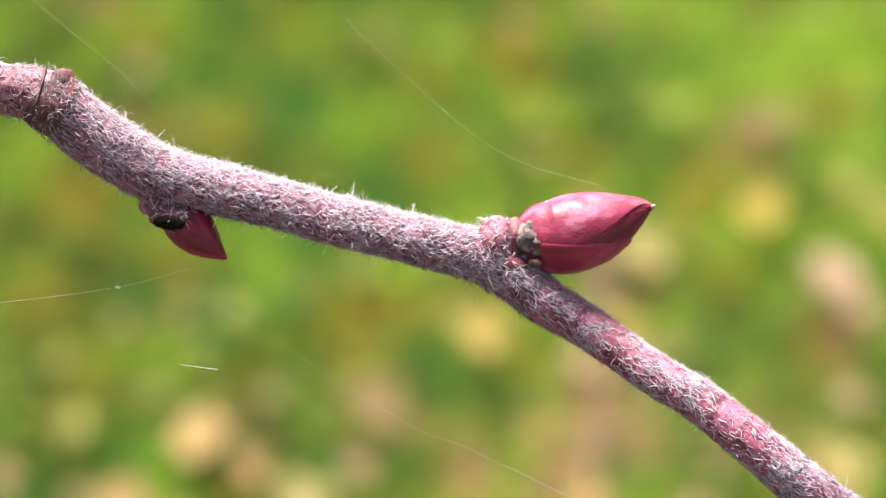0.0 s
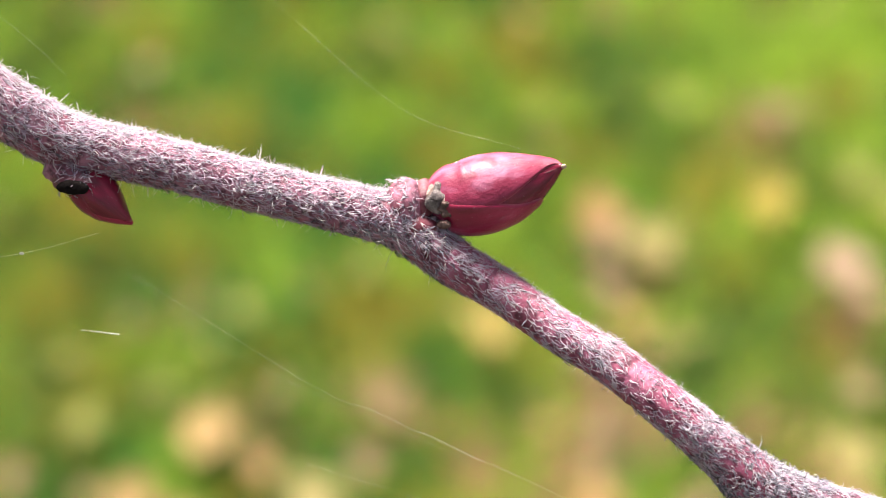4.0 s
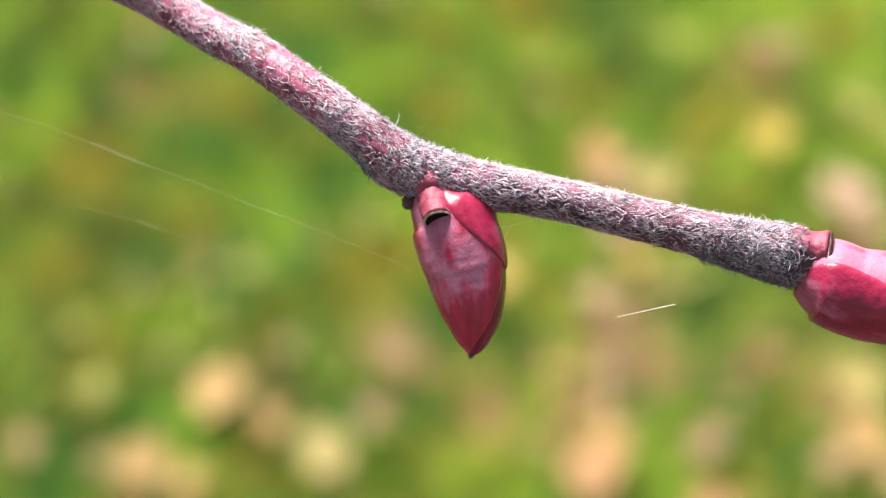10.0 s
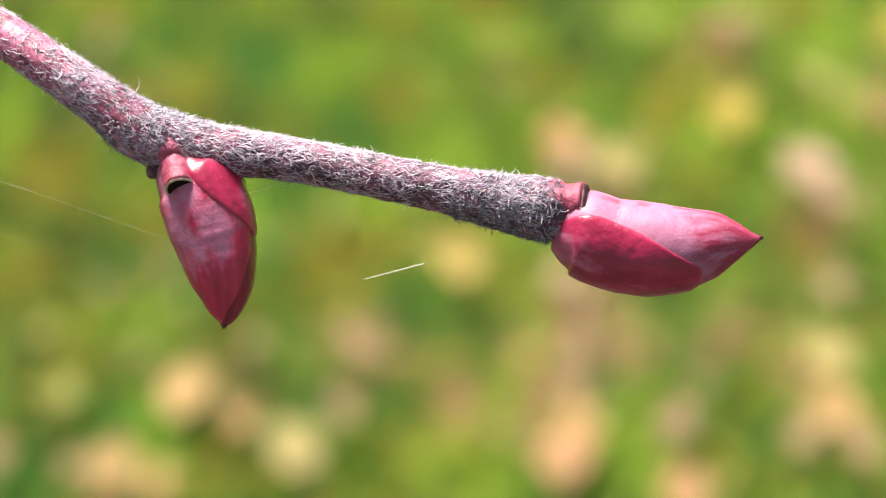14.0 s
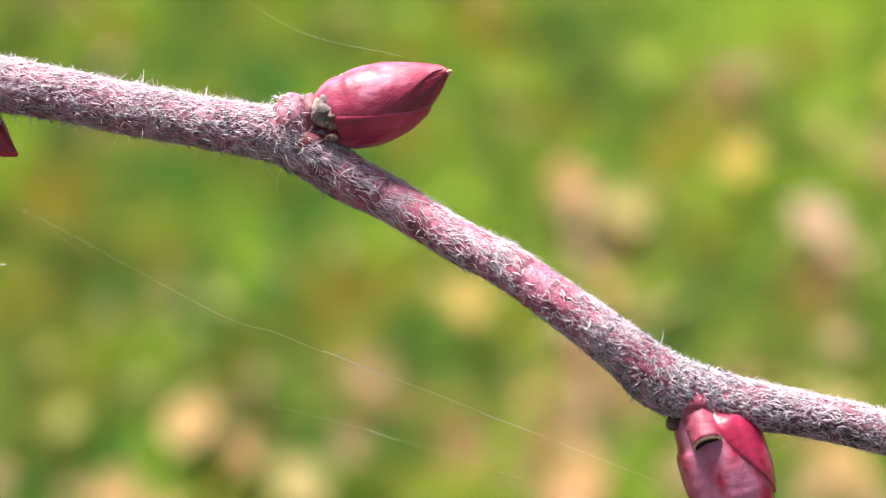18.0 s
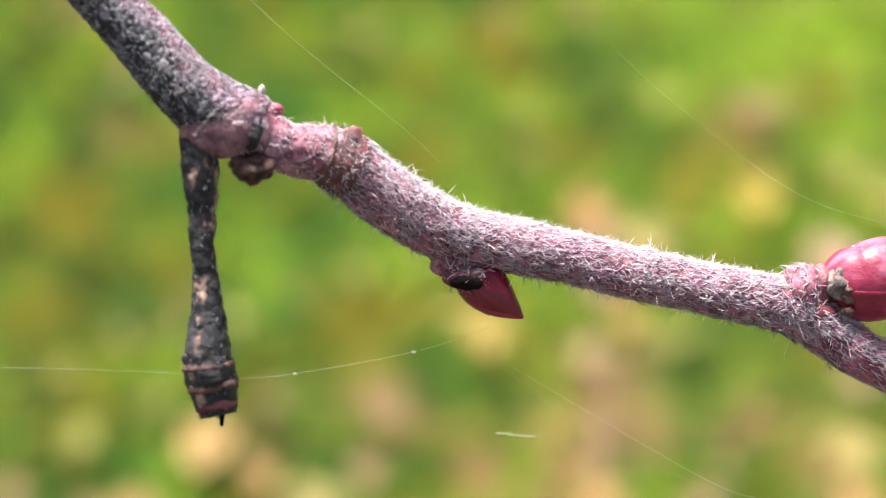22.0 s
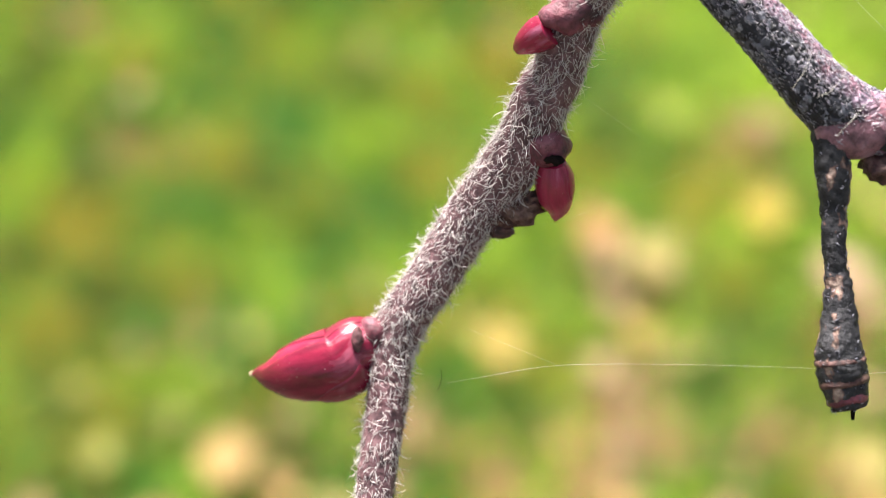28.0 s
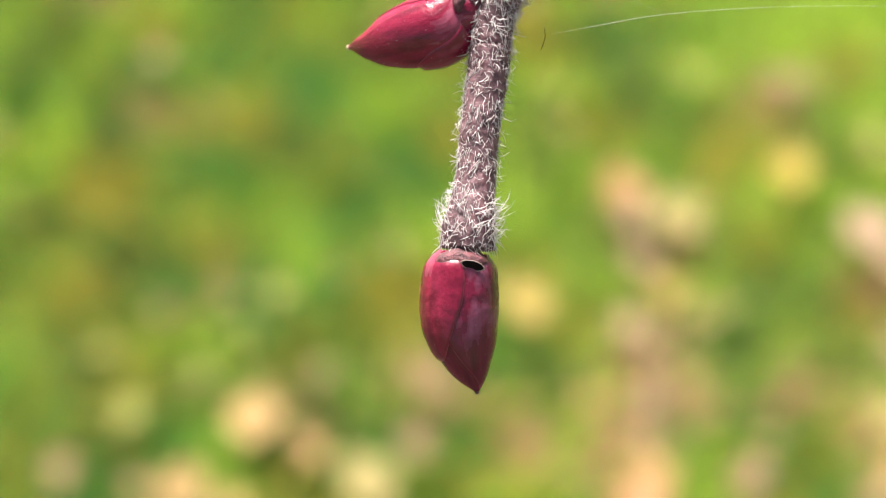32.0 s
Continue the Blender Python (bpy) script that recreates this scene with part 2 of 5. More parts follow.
def bud_skin(name, deep, mid, bloom, gloss):
    """Red bud scale: streaked deep red to pink along the bud, with a waxy lilac bloom that is rubbed off in patches, and a few pale specks."""
    m, n, l, p = shader(name)
    grain, wax, rim = (n.new("ShaderNodeAttribute") for _ in range(3))
    grain.attribute_name, wax.attribute_name, rim.attribute_name = "grain", "wax", "rim"
    g = grain.outputs["Vector"]
    streak = noise_at(n, l, mapped(n, l, g, (0.35, 1.5, 1)), 1.0, 3, 0.5)
    blot = noise_at(n, l, mapped(n, l, g, (0.6, 1.4, 1)), 0.8, 2.5, 0.5)
    fine = noise_at(n, l, mapped(n, l, g, (2.5, 4.0, 1)), 1.5, 4, 0.6)
    dust = noise_at(n, l, g, 9.0, 2, 0.5)
    red = ramp(n, [(0.34, deep), (0.62, mid)])
    l.new(summed(n, l, (streak, 0.55), (blot, 0.45)), red.inputs[0])
    cover = ramp(n, [(0.37, (0, 0, 0)), (0.48, (0.3, 0.3, 0.3)), (0.56, (0.46, 0.46, 0.46)), (0.66, (0.74, 0.74, 0.74))])
    l.new(summed(n, l, (wax.outputs["Fac"], 1.0), (blot, 1.2), (streak, 0.3), (fine, 0.12), -0.81), cover.inputs[0])
    c = mixed(n, l, cover.outputs[0], red.outputs[0], bloom)
    pores = ramp(n, [(0.28, (0.8, 0.7, 0.74)), (0.42, (1, 1, 1))])
    l.new(fine, pores.inputs[0])
    c = mixed(n, l, 1.0, c, pores.outputs[0], "MULTIPLY")
    specks = ramp(n, [(0.73, (0, 0, 0)), (0.76, (0.8, 0.8, 0.8))])
    l.new(dust, specks.inputs[0])
    c = mixed(n, l, specks.outputs[0], c, (0.62, 0.4, 0.42))
    # paler pink scale edges, with their bright highlight line painted into the colour
    edge = ramp(n, [(0.6, (0, 0, 0)), (1.0, (0.4, 0.4, 0.4))])
    l.new(rim.outputs["Fac"], edge.inputs[0])
    l.new(mixed(n, l, edge.outputs[0], c, (0.62, 0.2, 0.22)), p.inputs["Base Color"])
    rough = ramp(n, [(0.0, (gloss,) * 3), (1.0, (0.6, 0.6, 0.6))])
    l.new(cover.outputs[0], rough.inputs[0])
    l.new(rough.outputs[0], p.inputs["Roughness"])
    p.inputs["Subsurface Weight"].default_value = 0.05
    p.inputs["Subsurface Radius"].default_value = (0.0006, 0.0002, 0.0002)
    p.inputs["Specular IOR Level"].default_value = 0.5
    p.inputs["Coat Weight"].default_value, p.inputs["Coat Roughness"].default_value = 0.08, 0.2
    bumped(n, l, p, summed(n, l, (fine, 1.0), (streak, 0.35)), 0.25, 0.00015)
    return m


BUD_RED = bud_skin("bud_red", (0.12, 0.004, 0.02), (0.28, 0.012, 0.045), (0.4, 0.12, 0.19), 0.24)
BUD_RICH = bud_skin("bud_rich", (0.32, 0.009, 0.042), (0.54, 0.024, 0.085), (0.46, 0.19, 0.31), 0.36)
BUD_PINK = bud_skin("bud_pink", (0.22, 0.012, 0.045), (0.36, 0.028, 0.085), (0.39, 0.16, 0.265), 0.55)
BUD_BRIGHT = bud_skin("bud_bright", (0.22, 0.005, 0.03), (0.4, 0.016, 0.07), (0.46, 0.15, 0.25), 0.25)
BUD_BLOOM = bud_skin("bud_bloom", (0.2, 0.007, 0.032), (0.4, 0.02, 0.075), (0.45, 0.155, 0.26), 0.32)
BUD_DARK = bud_skin("bud_dark", (0.09, 0.004, 0.018), (0.19, 0.009, 0.038), (0.33, 0.12, 0.2), 0.27)


def fibre(name, base, rough, translucent, spread=0.25):
    m, n, l, p = shader(name)
    g = n.new("ShaderNodeNewGeometry")
    r = ramp(n, [(0.0, tuple(v * (1 - spread) for v in base)), (1.0, tuple(min(1, v * (1 + spread)) for v in base))])
    l.new(g.outputs["Random Per Island"], r.inputs[0])
    l.new(r.outputs[0], p.inputs["Base Color"])
    p.inputs["Roughness"].default_value = rough
    if translucent:
        tr = n.new("ShaderNodeBsdfTranslucent")
        l.new(r.outputs[0], tr.inputs["Color"])
        mx = n.new("ShaderNodeMixShader")
        mx.inputs[0].default_value = translucent
        out = n["Material Output"]
        l.new(p.outputs[0], mx.inputs[1])
        l.new(tr.outputs[0], mx.inputs[2])
        l.new(mx.outputs[0], out.inputs["Surface"])
    return m


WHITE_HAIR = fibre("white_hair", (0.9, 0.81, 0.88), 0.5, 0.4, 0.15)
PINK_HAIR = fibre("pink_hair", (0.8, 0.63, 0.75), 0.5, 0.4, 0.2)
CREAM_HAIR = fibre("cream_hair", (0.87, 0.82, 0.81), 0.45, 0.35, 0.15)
# dark hairs: real at the nodes, painted shade along the shoots' undersides
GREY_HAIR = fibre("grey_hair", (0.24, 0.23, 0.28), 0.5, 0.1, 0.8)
PALE_HAIR = fibre("pale_hair", (0.62, 0.58, 0.66), 0.55, 0.3, 0.45)
SILK = fibre("silk", (0.8, 0.78, 0.7), 0.25, 0.3, 0.1)

LEAF_TINTS = {
    "yellow": (0.33, 0.235, 0.02), "gold": (0.36, 0.25, 0.055), "peach": (0.4, 0.24, 0.085), "pale": (0.3, 0.24, 0.075), "pink": (0.4, 0.245, 0.17),
    "orange": (0.37, 0.19, 0.075), "tan": (0.26, 0.165, 0.08), "olive": (0.22, 0.22, 0.035), "brown": (0.24, 0.14, 0.08),
}


def leaf_skin(name, base):
    m, n, l, p = shader(name)
    info = n.new("ShaderNodeObjectInfo")
    a = noise_node(n, l, 70, 4, 0.6, None, info.outputs["Random"])
    r = ramp(n, [(0.3, tuple(v * 0.7 for v in base)), (0.6, base), (0.8, tuple(min(0.85, v * 1.15) for v in base))])
    l.new(a.outputs[0], r.inputs[0])
    l.new(r.outputs[0], p.inputs["Base Color"])
    p.inputs["Roughness"].default_value, p.inputs["Specular IOR Level"].default_value = 0.6, 0.2
    tr = n.new("ShaderNodeBsdfTranslucent")
    l.new(r.outputs[0], tr.inputs["Color"])
    mx = n.new("ShaderNodeMixShader")
    mx.inputs[0].default_value = 0.3
    l.new(p.outputs[0], mx.inputs[1])
    l.new(tr.outputs[0], mx.inputs[2])
    l.new(mx.outputs[0], n["Material Output"].inputs["Surface"])
    bumped(n, l, p, a.outputs[0], 0.4, 0.002)
    return m


LEAF_SKIN = {k: leaf_skin("leaf_" + k, v) for k, v in LEAF_TINTS.items()}
LEAF_RIB = leaf_skin("leaf_rib", (0.5, 0.33, 0.16))
GRASS = [
    fibre("grass_bright", (0.36, 0.5, 0.055), 0.45, 0.4, 0.3), fibre("grass_mid", (0.2, 0.335, 0.045), 0.45, 0.35, 0.35),
    fibre("grass_deep", (0.085, 0.235, 0.035), 0.45, 0.3, 0.35), fibre("grass_olive", (0.38, 0.32, 0.04), 0.5, 0.3, 0.3),
    # the last is a dark blade colour that paints shaded spots into the lawn
    fibre("grass_dry", (0.54, 0.32, 0.18), 0.6, 0.25, 0.3), fibre("grass_shaded", (0.12, 0.17, 0.025), 0.5, 0.25, 0.35),
]


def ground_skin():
    """Lawn thatch, and an added, unseen strip of dark crumbly earth that cuts the light bounced up at the twig."""
    m = bark("lawn_ground", [(0.35, (0.045, 0.07, 0.015)), (0.5, (0.07, 0.11, 0.02)), (0.65, (0.1, 0.09, 0.03))],
             [(0.3, (0.5, 0.5, 0.45)), (0.6, (1, 1, 1))], 9, 130, 0.9, 0.6)
    n, l = m.node_tree.nodes, m.node_tree.links
    p = n["Principled BSDF"]
    lawn = p.inputs["Base Color"].links[0].from_socket
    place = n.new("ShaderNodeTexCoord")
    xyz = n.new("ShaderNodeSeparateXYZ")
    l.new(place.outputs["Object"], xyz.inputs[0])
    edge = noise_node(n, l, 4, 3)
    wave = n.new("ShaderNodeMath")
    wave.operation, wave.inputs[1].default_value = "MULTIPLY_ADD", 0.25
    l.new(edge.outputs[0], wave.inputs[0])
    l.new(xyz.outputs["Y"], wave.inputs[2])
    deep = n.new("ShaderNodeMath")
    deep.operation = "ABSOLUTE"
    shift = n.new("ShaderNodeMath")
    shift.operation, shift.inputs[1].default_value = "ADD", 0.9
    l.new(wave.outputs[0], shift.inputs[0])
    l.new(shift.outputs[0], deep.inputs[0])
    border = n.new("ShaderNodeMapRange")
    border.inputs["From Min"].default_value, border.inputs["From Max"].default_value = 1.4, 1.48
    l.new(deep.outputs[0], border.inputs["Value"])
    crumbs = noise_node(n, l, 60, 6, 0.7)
    # dark colour of the added strip, to weaken bounce from below
    bounce_cut = ramp(n, [(0.35, (0.02, 0.014, 0.01)), (0.65, (0.07, 0.048, 0.032))])
    l.new(crumbs.outputs[0], bounce_cut.inputs[0])
    l.new(mixed(n, l, border.outputs[0], bounce_cut.outputs[0], lawn), p.inputs["Base Color"])
    return m


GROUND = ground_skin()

# ---- building helpers ----
MM = 0.001
HEIGHT = 0.77135
BASE = pose(0, 0, HEIGHT, -40)


def link_mesh(name, verts, faces, materials, parent=None, label="", smooth=True):
    me = bpy.data.meshes.new(name)
    me.from_pydata(verts if isinstance(verts, list) else verts.tolist(), [], faces if isinstance(faces, list) else faces.tolist())
    for m in materials if isinstance(materials, (list, tuple)) else [materials]:
        me.materials.append(m)
    me.polygons.foreach_set("use_smooth", [smooth] * len(me.polygons))
    me.update()
    ob = new(name, me)
    if parent:
        ob.parent = parent
    return tagged(ob, label)


def spline(points, step):
    """A smooth way through rows of numbers, cut into pieces of about the given length; also the place of each row on it."""
    p = np.array(points, float)
    q = np.vstack([2 * p[0] - p[1], p, 2 * p[-1] - p[-2]])
    rows, marks = [], []
    for i in range(1, len(q) - 2):
        n = max(2, int(np.linalg.norm(q[i + 1, :3] - q[i, :3]) / step))
        marks.append(len(rows))
        for k in range(n):
            u = k / n
            rows.append(0.5 * (2 * q[i] + (q[i + 1] - q[i - 1]) * u + (2 * q[i - 1] - 5 * q[i] + 4 * q[i + 1] - q[i + 2]) * u * u
                               + (3 * q[i] - q[i - 1] - 3 * q[i + 1] + q[i + 2]) * u ** 3))
    marks.append(len(rows))
    rows.append(q[-2])
    return np.array(rows), marks


def axes(c):
    """Tangent, the side towards the viewer, and across, along a way."""
    t = np.gradient(c, axis=0)
    t /= np.linalg.norm(t, axis=1)[:, None]
    n2 = np.array([0.0, -1.0, 0.0]) - t * (t @ np.array([0.0, -1.0, 0.0]))[:, None]
    n2 /= np.linalg.norm(n2, axis=1)[:, None]
    return t, n2, np.cross(n2, t)


def rough(v, size, amount):
    """Relief of two scales at the places v."""
    return np.array([noise.noise(Vector(x) * size) + 0.5 * noise.noise(Vector(x) * size * 2.7) for x in v]) * amount


def tube(name, way, material, parent, label="", sides=36, relief=0.06, grain=1.6, shrink=1.0, closed=True, fine=0.0):
    c, r = way[:, :3], way[:, 3] * shrink
    t, n2, n1 = axes(c)
    ang = np.linspace(0, 2 * np.pi, sides, endpoint=False)
    ring = np.cos(ang)[None, :, None] * n2[:, None] + np.sin(ang)[None, :, None] * n1[:, None]
    base = c[:, None] + ring * r[:, None, None]
    flat = base.reshape(-1, 3)
    off = rough(flat, grain, relief)
    if fine:
        off += rough(flat, grain * 4.3, fine)
    v = (flat + ring.reshape(-1, 3) * off[:, None]) * MM
    n = len(c)
    faces = [(i * sides + k, i * sides + (k + 1) % sides, (i + 1) * sides + (k + 1) % sides, (i + 1) * sides + k)
             for i in range(n - 1) for k in range(sides)]
    if closed:
        faces += [tuple(range(sides - 1, -1, -1)), tuple(range((n - 1) * sides, n * sides))]
    return link_mesh(name, v, faces, material, parent, label)


def fuzz(name, way, density, length, lift, lean, curl, thick, material, parent, seed, shrink=1.0, label="", patchy=0.0, spread=0.7, sunny=None):
    """Hairs on a tube: each a curved, tapered three-sided spike. lift: how far they stand off, lean: towards the tip, sunny: the side where they are thickest."""
    rng = np.random.default_rng(seed)
    c, r = way[:, :3], way[:, 3] * shrink
    t, n2, n1 = axes(c)
    step = np.linalg.norm(np.diff(c, axis=0), axis=1)
    weight = np.append(step, step[-1]) * r
    total = int(density * 2 * np.pi * weight.sum())
    i = rng.choice(len(c), total, p=weight / weight.sum())
    a = rng.uniform(0, 2 * np.pi, total)
    if sunny:
        round_it = np.cos(a)[:, None] * n2[i] + np.sin(a)[:, None] * n1[i]
        keep = rng.uniform(0, 1, total) < 0.5 + 0.5 * (round_it @ np.array(Vector(sunny).normalized()))
        i, a = i[keep], a[keep]
        total = len(i)
    if patchy:
        spots = c[i] + (np.cos(a)[:, None] * n2[i] + np.sin(a)[:, None] * n1[i]) * r[i][:, None]
        field = np.array([noise.noise(Vector(q) * 0.45) + 0.6 * noise.noise(Vector(q) * 1.3) for q in spots])
        keep = rng.uniform(0, 1, total) < 1 - patchy * np.clip(0.5 + field * 1.6, 0, 1)
        i, a = i[keep], a[keep]
        total = len(i)
    out = np.cos(a)[:, None] * n2[i] + np.sin(a)[:, None] * n1[i]
    side = -np.sin(a)[:, None] * n2[i] + np.cos(a)[:, None] * n1[i]
    root = c[i] + t[i] * rng.uniform(-0.1, 0.1, (total, 1)) + out * (r[i] - 0.02)[:, None]
    ln = length * rng.lognormal(0, 0.3, total)
    up = np.clip(lift * rng.lognormal(0, 0.45, total), 0.05, 1.6)
    way1 = out * up[:, None] + t[i] * (lean + rng.normal(0, 0.5, total))[:, None] + side * rng.normal(0, spread, total)[:, None]
    way1 /= np.linalg.norm(way1, axis=1)[:, None]
    bend = (side * rng.normal(0, curl, total)[:, None] + t[i] * rng.normal(0, curl, total)[:, None] - out * (up * curl * 0.7)[:, None]) * 0.9
    x = np.cross(way1, rng.normal(0, 1, (total, 3)))
    x /= np.linalg.norm(x, axis=1)[:, None]
    y = np.cross(way1, x)
    w = thick * rng.uniform(0.6, 1.4, total)[:, None]
    v = np.empty((total, 10, 3))
    at = root
    for j in range(3):
        for k in range(3):
            v[:, 3 * j + k] = at + (math.cos(2.094 * k) * x + math.sin(2.094 * k) * y) * w * (1.0, 0.9, 0.65)[j]
        step_way = way1 + bend * (j * 0.75)
        step_way /= np.linalg.norm(step_way, axis=1)[:, None]
        at = at + step_way * (ln / 3)[:, None]
    v[:, 9] = at
    b = (np.arange(total) * 10)[:, None]
    quads = np.concatenate([b + np.array([[3 * j + k, 3 * j + (k + 1) % 3, 3 * j + 3 + (k + 1) % 3, 3 * j + 3 + k]]) for j in range(2) for k in range(3)]).tolist()
    tris = np.concatenate([b + np.array([[6 + k, 6 + (k + 1) % 3, 9]]) for k in range(3)]).tolist()
    ob = link_mesh(name, v.reshape(-1, 3) * MM, quads + tris, material, parent, label)
    return tagged(ob, kind="stuff")


def skin_data(ob, grain, wax, rim):
    """What the bud skin needs to know: the place along and round the bud, the wax left on it, and the nearness to the scale's edge."""
    me = ob.data
    me.attributes.new("grain", "FLOAT_VECTOR", "POINT").data.foreach_set("vector", np.ascontiguousarray(grain, np.float32).ravel())
    me.attributes.new("wax", "FLOAT", "POINT").data.foreach_set("value", np.ascontiguousarray(wax, np.float32).ravel())
    me.attributes.new("rim", "FLOAT", "POINT").data.foreach_set("value", np.ascontiguousarray(rim, np.float32).ravel())


def bud(parent, stations, scales, core, name="bud", label="", flat=0.95):
    """A bud: a core of round section along its stations, with pointed, overlapping scales: angle, half width, length, lift, skin,
    how blunt, and the wax at the foot, in the middle and at the tip."""
    way, _ = spline(stations, 0.12)
    c, r = way[:, :3], np.maximum(way[:, 3], 0.02)
    t, n2, n1 = axes(c)
    n = len(c)
    run = np.append(0, np.cumsum(np.linalg.norm(np.diff(c, axis=0), axis=1)))
    seed = float(np.abs(c[0]).sum())

    def shell(ang, grow):
        d = np.cos(ang)[..., None] * n2[:, None] * flat + np.sin(ang)[..., None] * n1[:, None]
        return c[:, None] + d * (r[:, None] + grow)[..., None]

    def grain(ang, k):
        return np.stack([np.broadcast_to(run[:, None], ang.shape), ang * 1.9, np.full(ang.shape, seed + 5.3 * k)], -1)

    sides = 32
    ang = np.tile(np.linspace(0, 2 * np.pi, sides, endpoint=False), (n, 1))
    v = shell(ang, np.zeros_like(ang)).reshape(-1, 3)
    faces = [(i * sides + k, i * sides + (k + 1) % sides, (i + 1) * sides + (k + 1) % sides, (i + 1) * sides + k)
             for i in range(n - 1) for k in range(sides)]
    faces += [tuple(range(sides - 1, -1, -1)), tuple(range((n - 1) * sides, n * sides))]
    body = link_mesh(name, v * MM, faces, core, parent, label)
    skin_data(body, grain(ang, 0), np.full(ang.shape, 0.1), np.zeros(ang.shape))
    u = run / run[-1]
    for k, (mid, half, long, lift, skin, blunt, wax) in enumerate(scales):
        m = 41
        s = np.linspace(-1, 1, m)
        inside = np.clip(u / long, 0, 1)
        width = radians(half) * np.sqrt(np.clip(1 - inside ** blunt, 0, 1)) * (0.72 + 0.28 * np.sin(np.pi * inside ** 0.7))
        ripple = 0.03 * np.array([noise.noise(Vector((x * 9, seed, k * 3.0))) for x in u])
        ang = radians(mid) + (width + ripple * (1 - inside))[:, None] * s[None]
        edge = np.clip((1 - np.abs(s)) * 12, 0, 1)[None] ** 0.5
        end = np.clip((1 - inside) * 14, 0, 1)[:, None] ** 0.5
        foot = np.clip(u * 9, 0, 1)[:, None]
        grow = -0.05 + (lift * foot + 0.05) * edge * end + 0.03 * np.abs(s)[None] ** 6 * edge * end
        v = shell(ang, grow)
        rows = int((u <= long).sum())
        v = v[:rows].reshape(-1, 3)
        v += (v - np.repeat(c[:rows], m, 0)) * (rough(v, 0.8, 0.022) + rough(v, 2.6, 0.006))[:, None]
        faces = [(i * m + j, i * m + j + 1, (i + 1) * m + j + 1, (i + 1) * m + j) for i in range(rows - 1) for j in range(m - 1)]
        ob = link_mesh("bud_scale", v * MM, faces, skin, body)
        bloom = np.interp(inside, [0, 0.5, 1], wax)[:, None] - 0.25 * np.abs(s)[None] ** 3
        rim = np.maximum(np.abs(s)[None] ** 8 * np.ones((n, 1)), inside[:, None] ** 10)
        skin_data(ob, grain(ang, k + 1)[:rows], bloom[:rows], rim[:rows])
    return body


def knob(parent, place, name, material, spread=(1, 1, 1), label="", bump=0.12, grain=1.2):
    """A small lump with an uneven surface; place is its centre and radius."""
    bm = bmesh.new()
    bmesh.ops.create_icosphere(bm, subdivisions=3, radius=1)
    v = np.array([x.co for x in bm.verts])
    faces = [[x.index for x in f.verts] for f in bm.faces]
    bm.free()
    p = np.array(place[:3]) + v * place[3] * np.array(spread)
    p += v * rough(p, grain / max(place[3], 0.2), bump * place[3])[:, None]
    return link_mesh(name, p * MM, faces, material, parent, label)


def disc(parent, place, face, name, material, rim=None, wide=1.0, label=""):
    """A sunken scar: a shallow dish facing the way given, with a raised rim of its own."""
    z = Vector(face).normalized()
    x = z.cross(Vector((0.2, 0.3, 1))).normalized()
    y = z.cross(x)
    c, r = Vector(place[:3]), place[3]
    k = 20
    rings = [(0.0, -0.1), (0.45, -0.09), (0.88, -0.05), (0.97, 0.04), (1.04, -0.12)]
    v, faces = [], []
    for rad, up in rings:
        for j in range(k):
            a = 2 * math.pi * j / k
            w = 1 + 0.08 * noise.noise(c + Vector((math.cos(a), math.sin(a), rad)) * 1.5)
            v.append((c + (x * math.cos(a) * wide + y * math.sin(a)) * r * rad * w + z * up * r) * MM)
    for i in range(len(rings) - 1):
        faces += [(i * k + j, i * k + (j + 1) % k, (i + 1) * k + (j + 1) % k, (i + 1) * k + j) for j in range(k)]
    ob = link_mesh(name, [tuple(q) for q in v], faces, [material, rim or material], parent, label)
    ob.data.polygons.foreach_set("material_index", [1 if i >= 2 * k else 0 for i in range(len(faces))])
    return ob


def collar(parent, way, at, width, proud, material, name="bud_scale_scar", label="", seat=0.95):
    """A ring of raised skin round a shoot."""
    c, r = way[:, :3], way[:, 3]
    t, n2, n1 = axes(c)
    sides, prof = 40, [(-1.0, -0.15), (-0.6, 0.5), (0.0, 1.0), (0.5, 0.9), (0.8, 0.4), (1.0, -0.15)]
    v = []
    for s, up in prof:
        for k in range(sides):
            a = 2 * math.pi * k / sides
            d = math.cos(a) * n2[at] + math.sin(a) * n1[at]
            w = width * (1 + 0.35 * noise.noise(Vector(d) * 1.7 + Vector(c[at])))
            v.append(c[at] + t[at] * s * w + d * (r[at] * seat + proud * up * (1 + 0.4 * noise.noise(Vector(d) * 3 + Vector(c[at])))))
    faces = [(i * sides + k, i * sides + (k + 1) % sides, (i + 1) * sides + (k + 1) % sides, (i + 1) * sides + k)
             for i in range(len(prof) - 1) for k in range(sides)]
    return link_mesh(name, np.array(v) * MM, faces, material, parent, label)


def leaf_stalk(parent, ends, material, cut, rim, label="", lumps=0.14):
    """The stump of a leaf stalk: a short flared peg, with its cut face and the pale rim round it."""
    a, b = np.array(ends[0]), np.array(ends[1])
    rows = [a, a + (b - a) * 0.35, a + (b - a) * 0.7, b]
    rows[1][3], rows[2][3] = (a[3] + b[3]) * 0.5, b[3] * 0.97
    way, _ = spline(rows, 0.15)
    peg = tube("leaf_stalk", way, material, parent, label, 28, lumps, 0.9, 1.0, True, 0.04)
    d = (b - a)[:3]
    d = d / np.linalg.norm(d)
    face = (d + np.array([0.0, 0.1, 0.0])).tolist()
    disc(peg, (*(b[:3] + d * 0.13 * b[3]), b[3] * 0.93), face, "cut_face", cut, rim)
    return peg


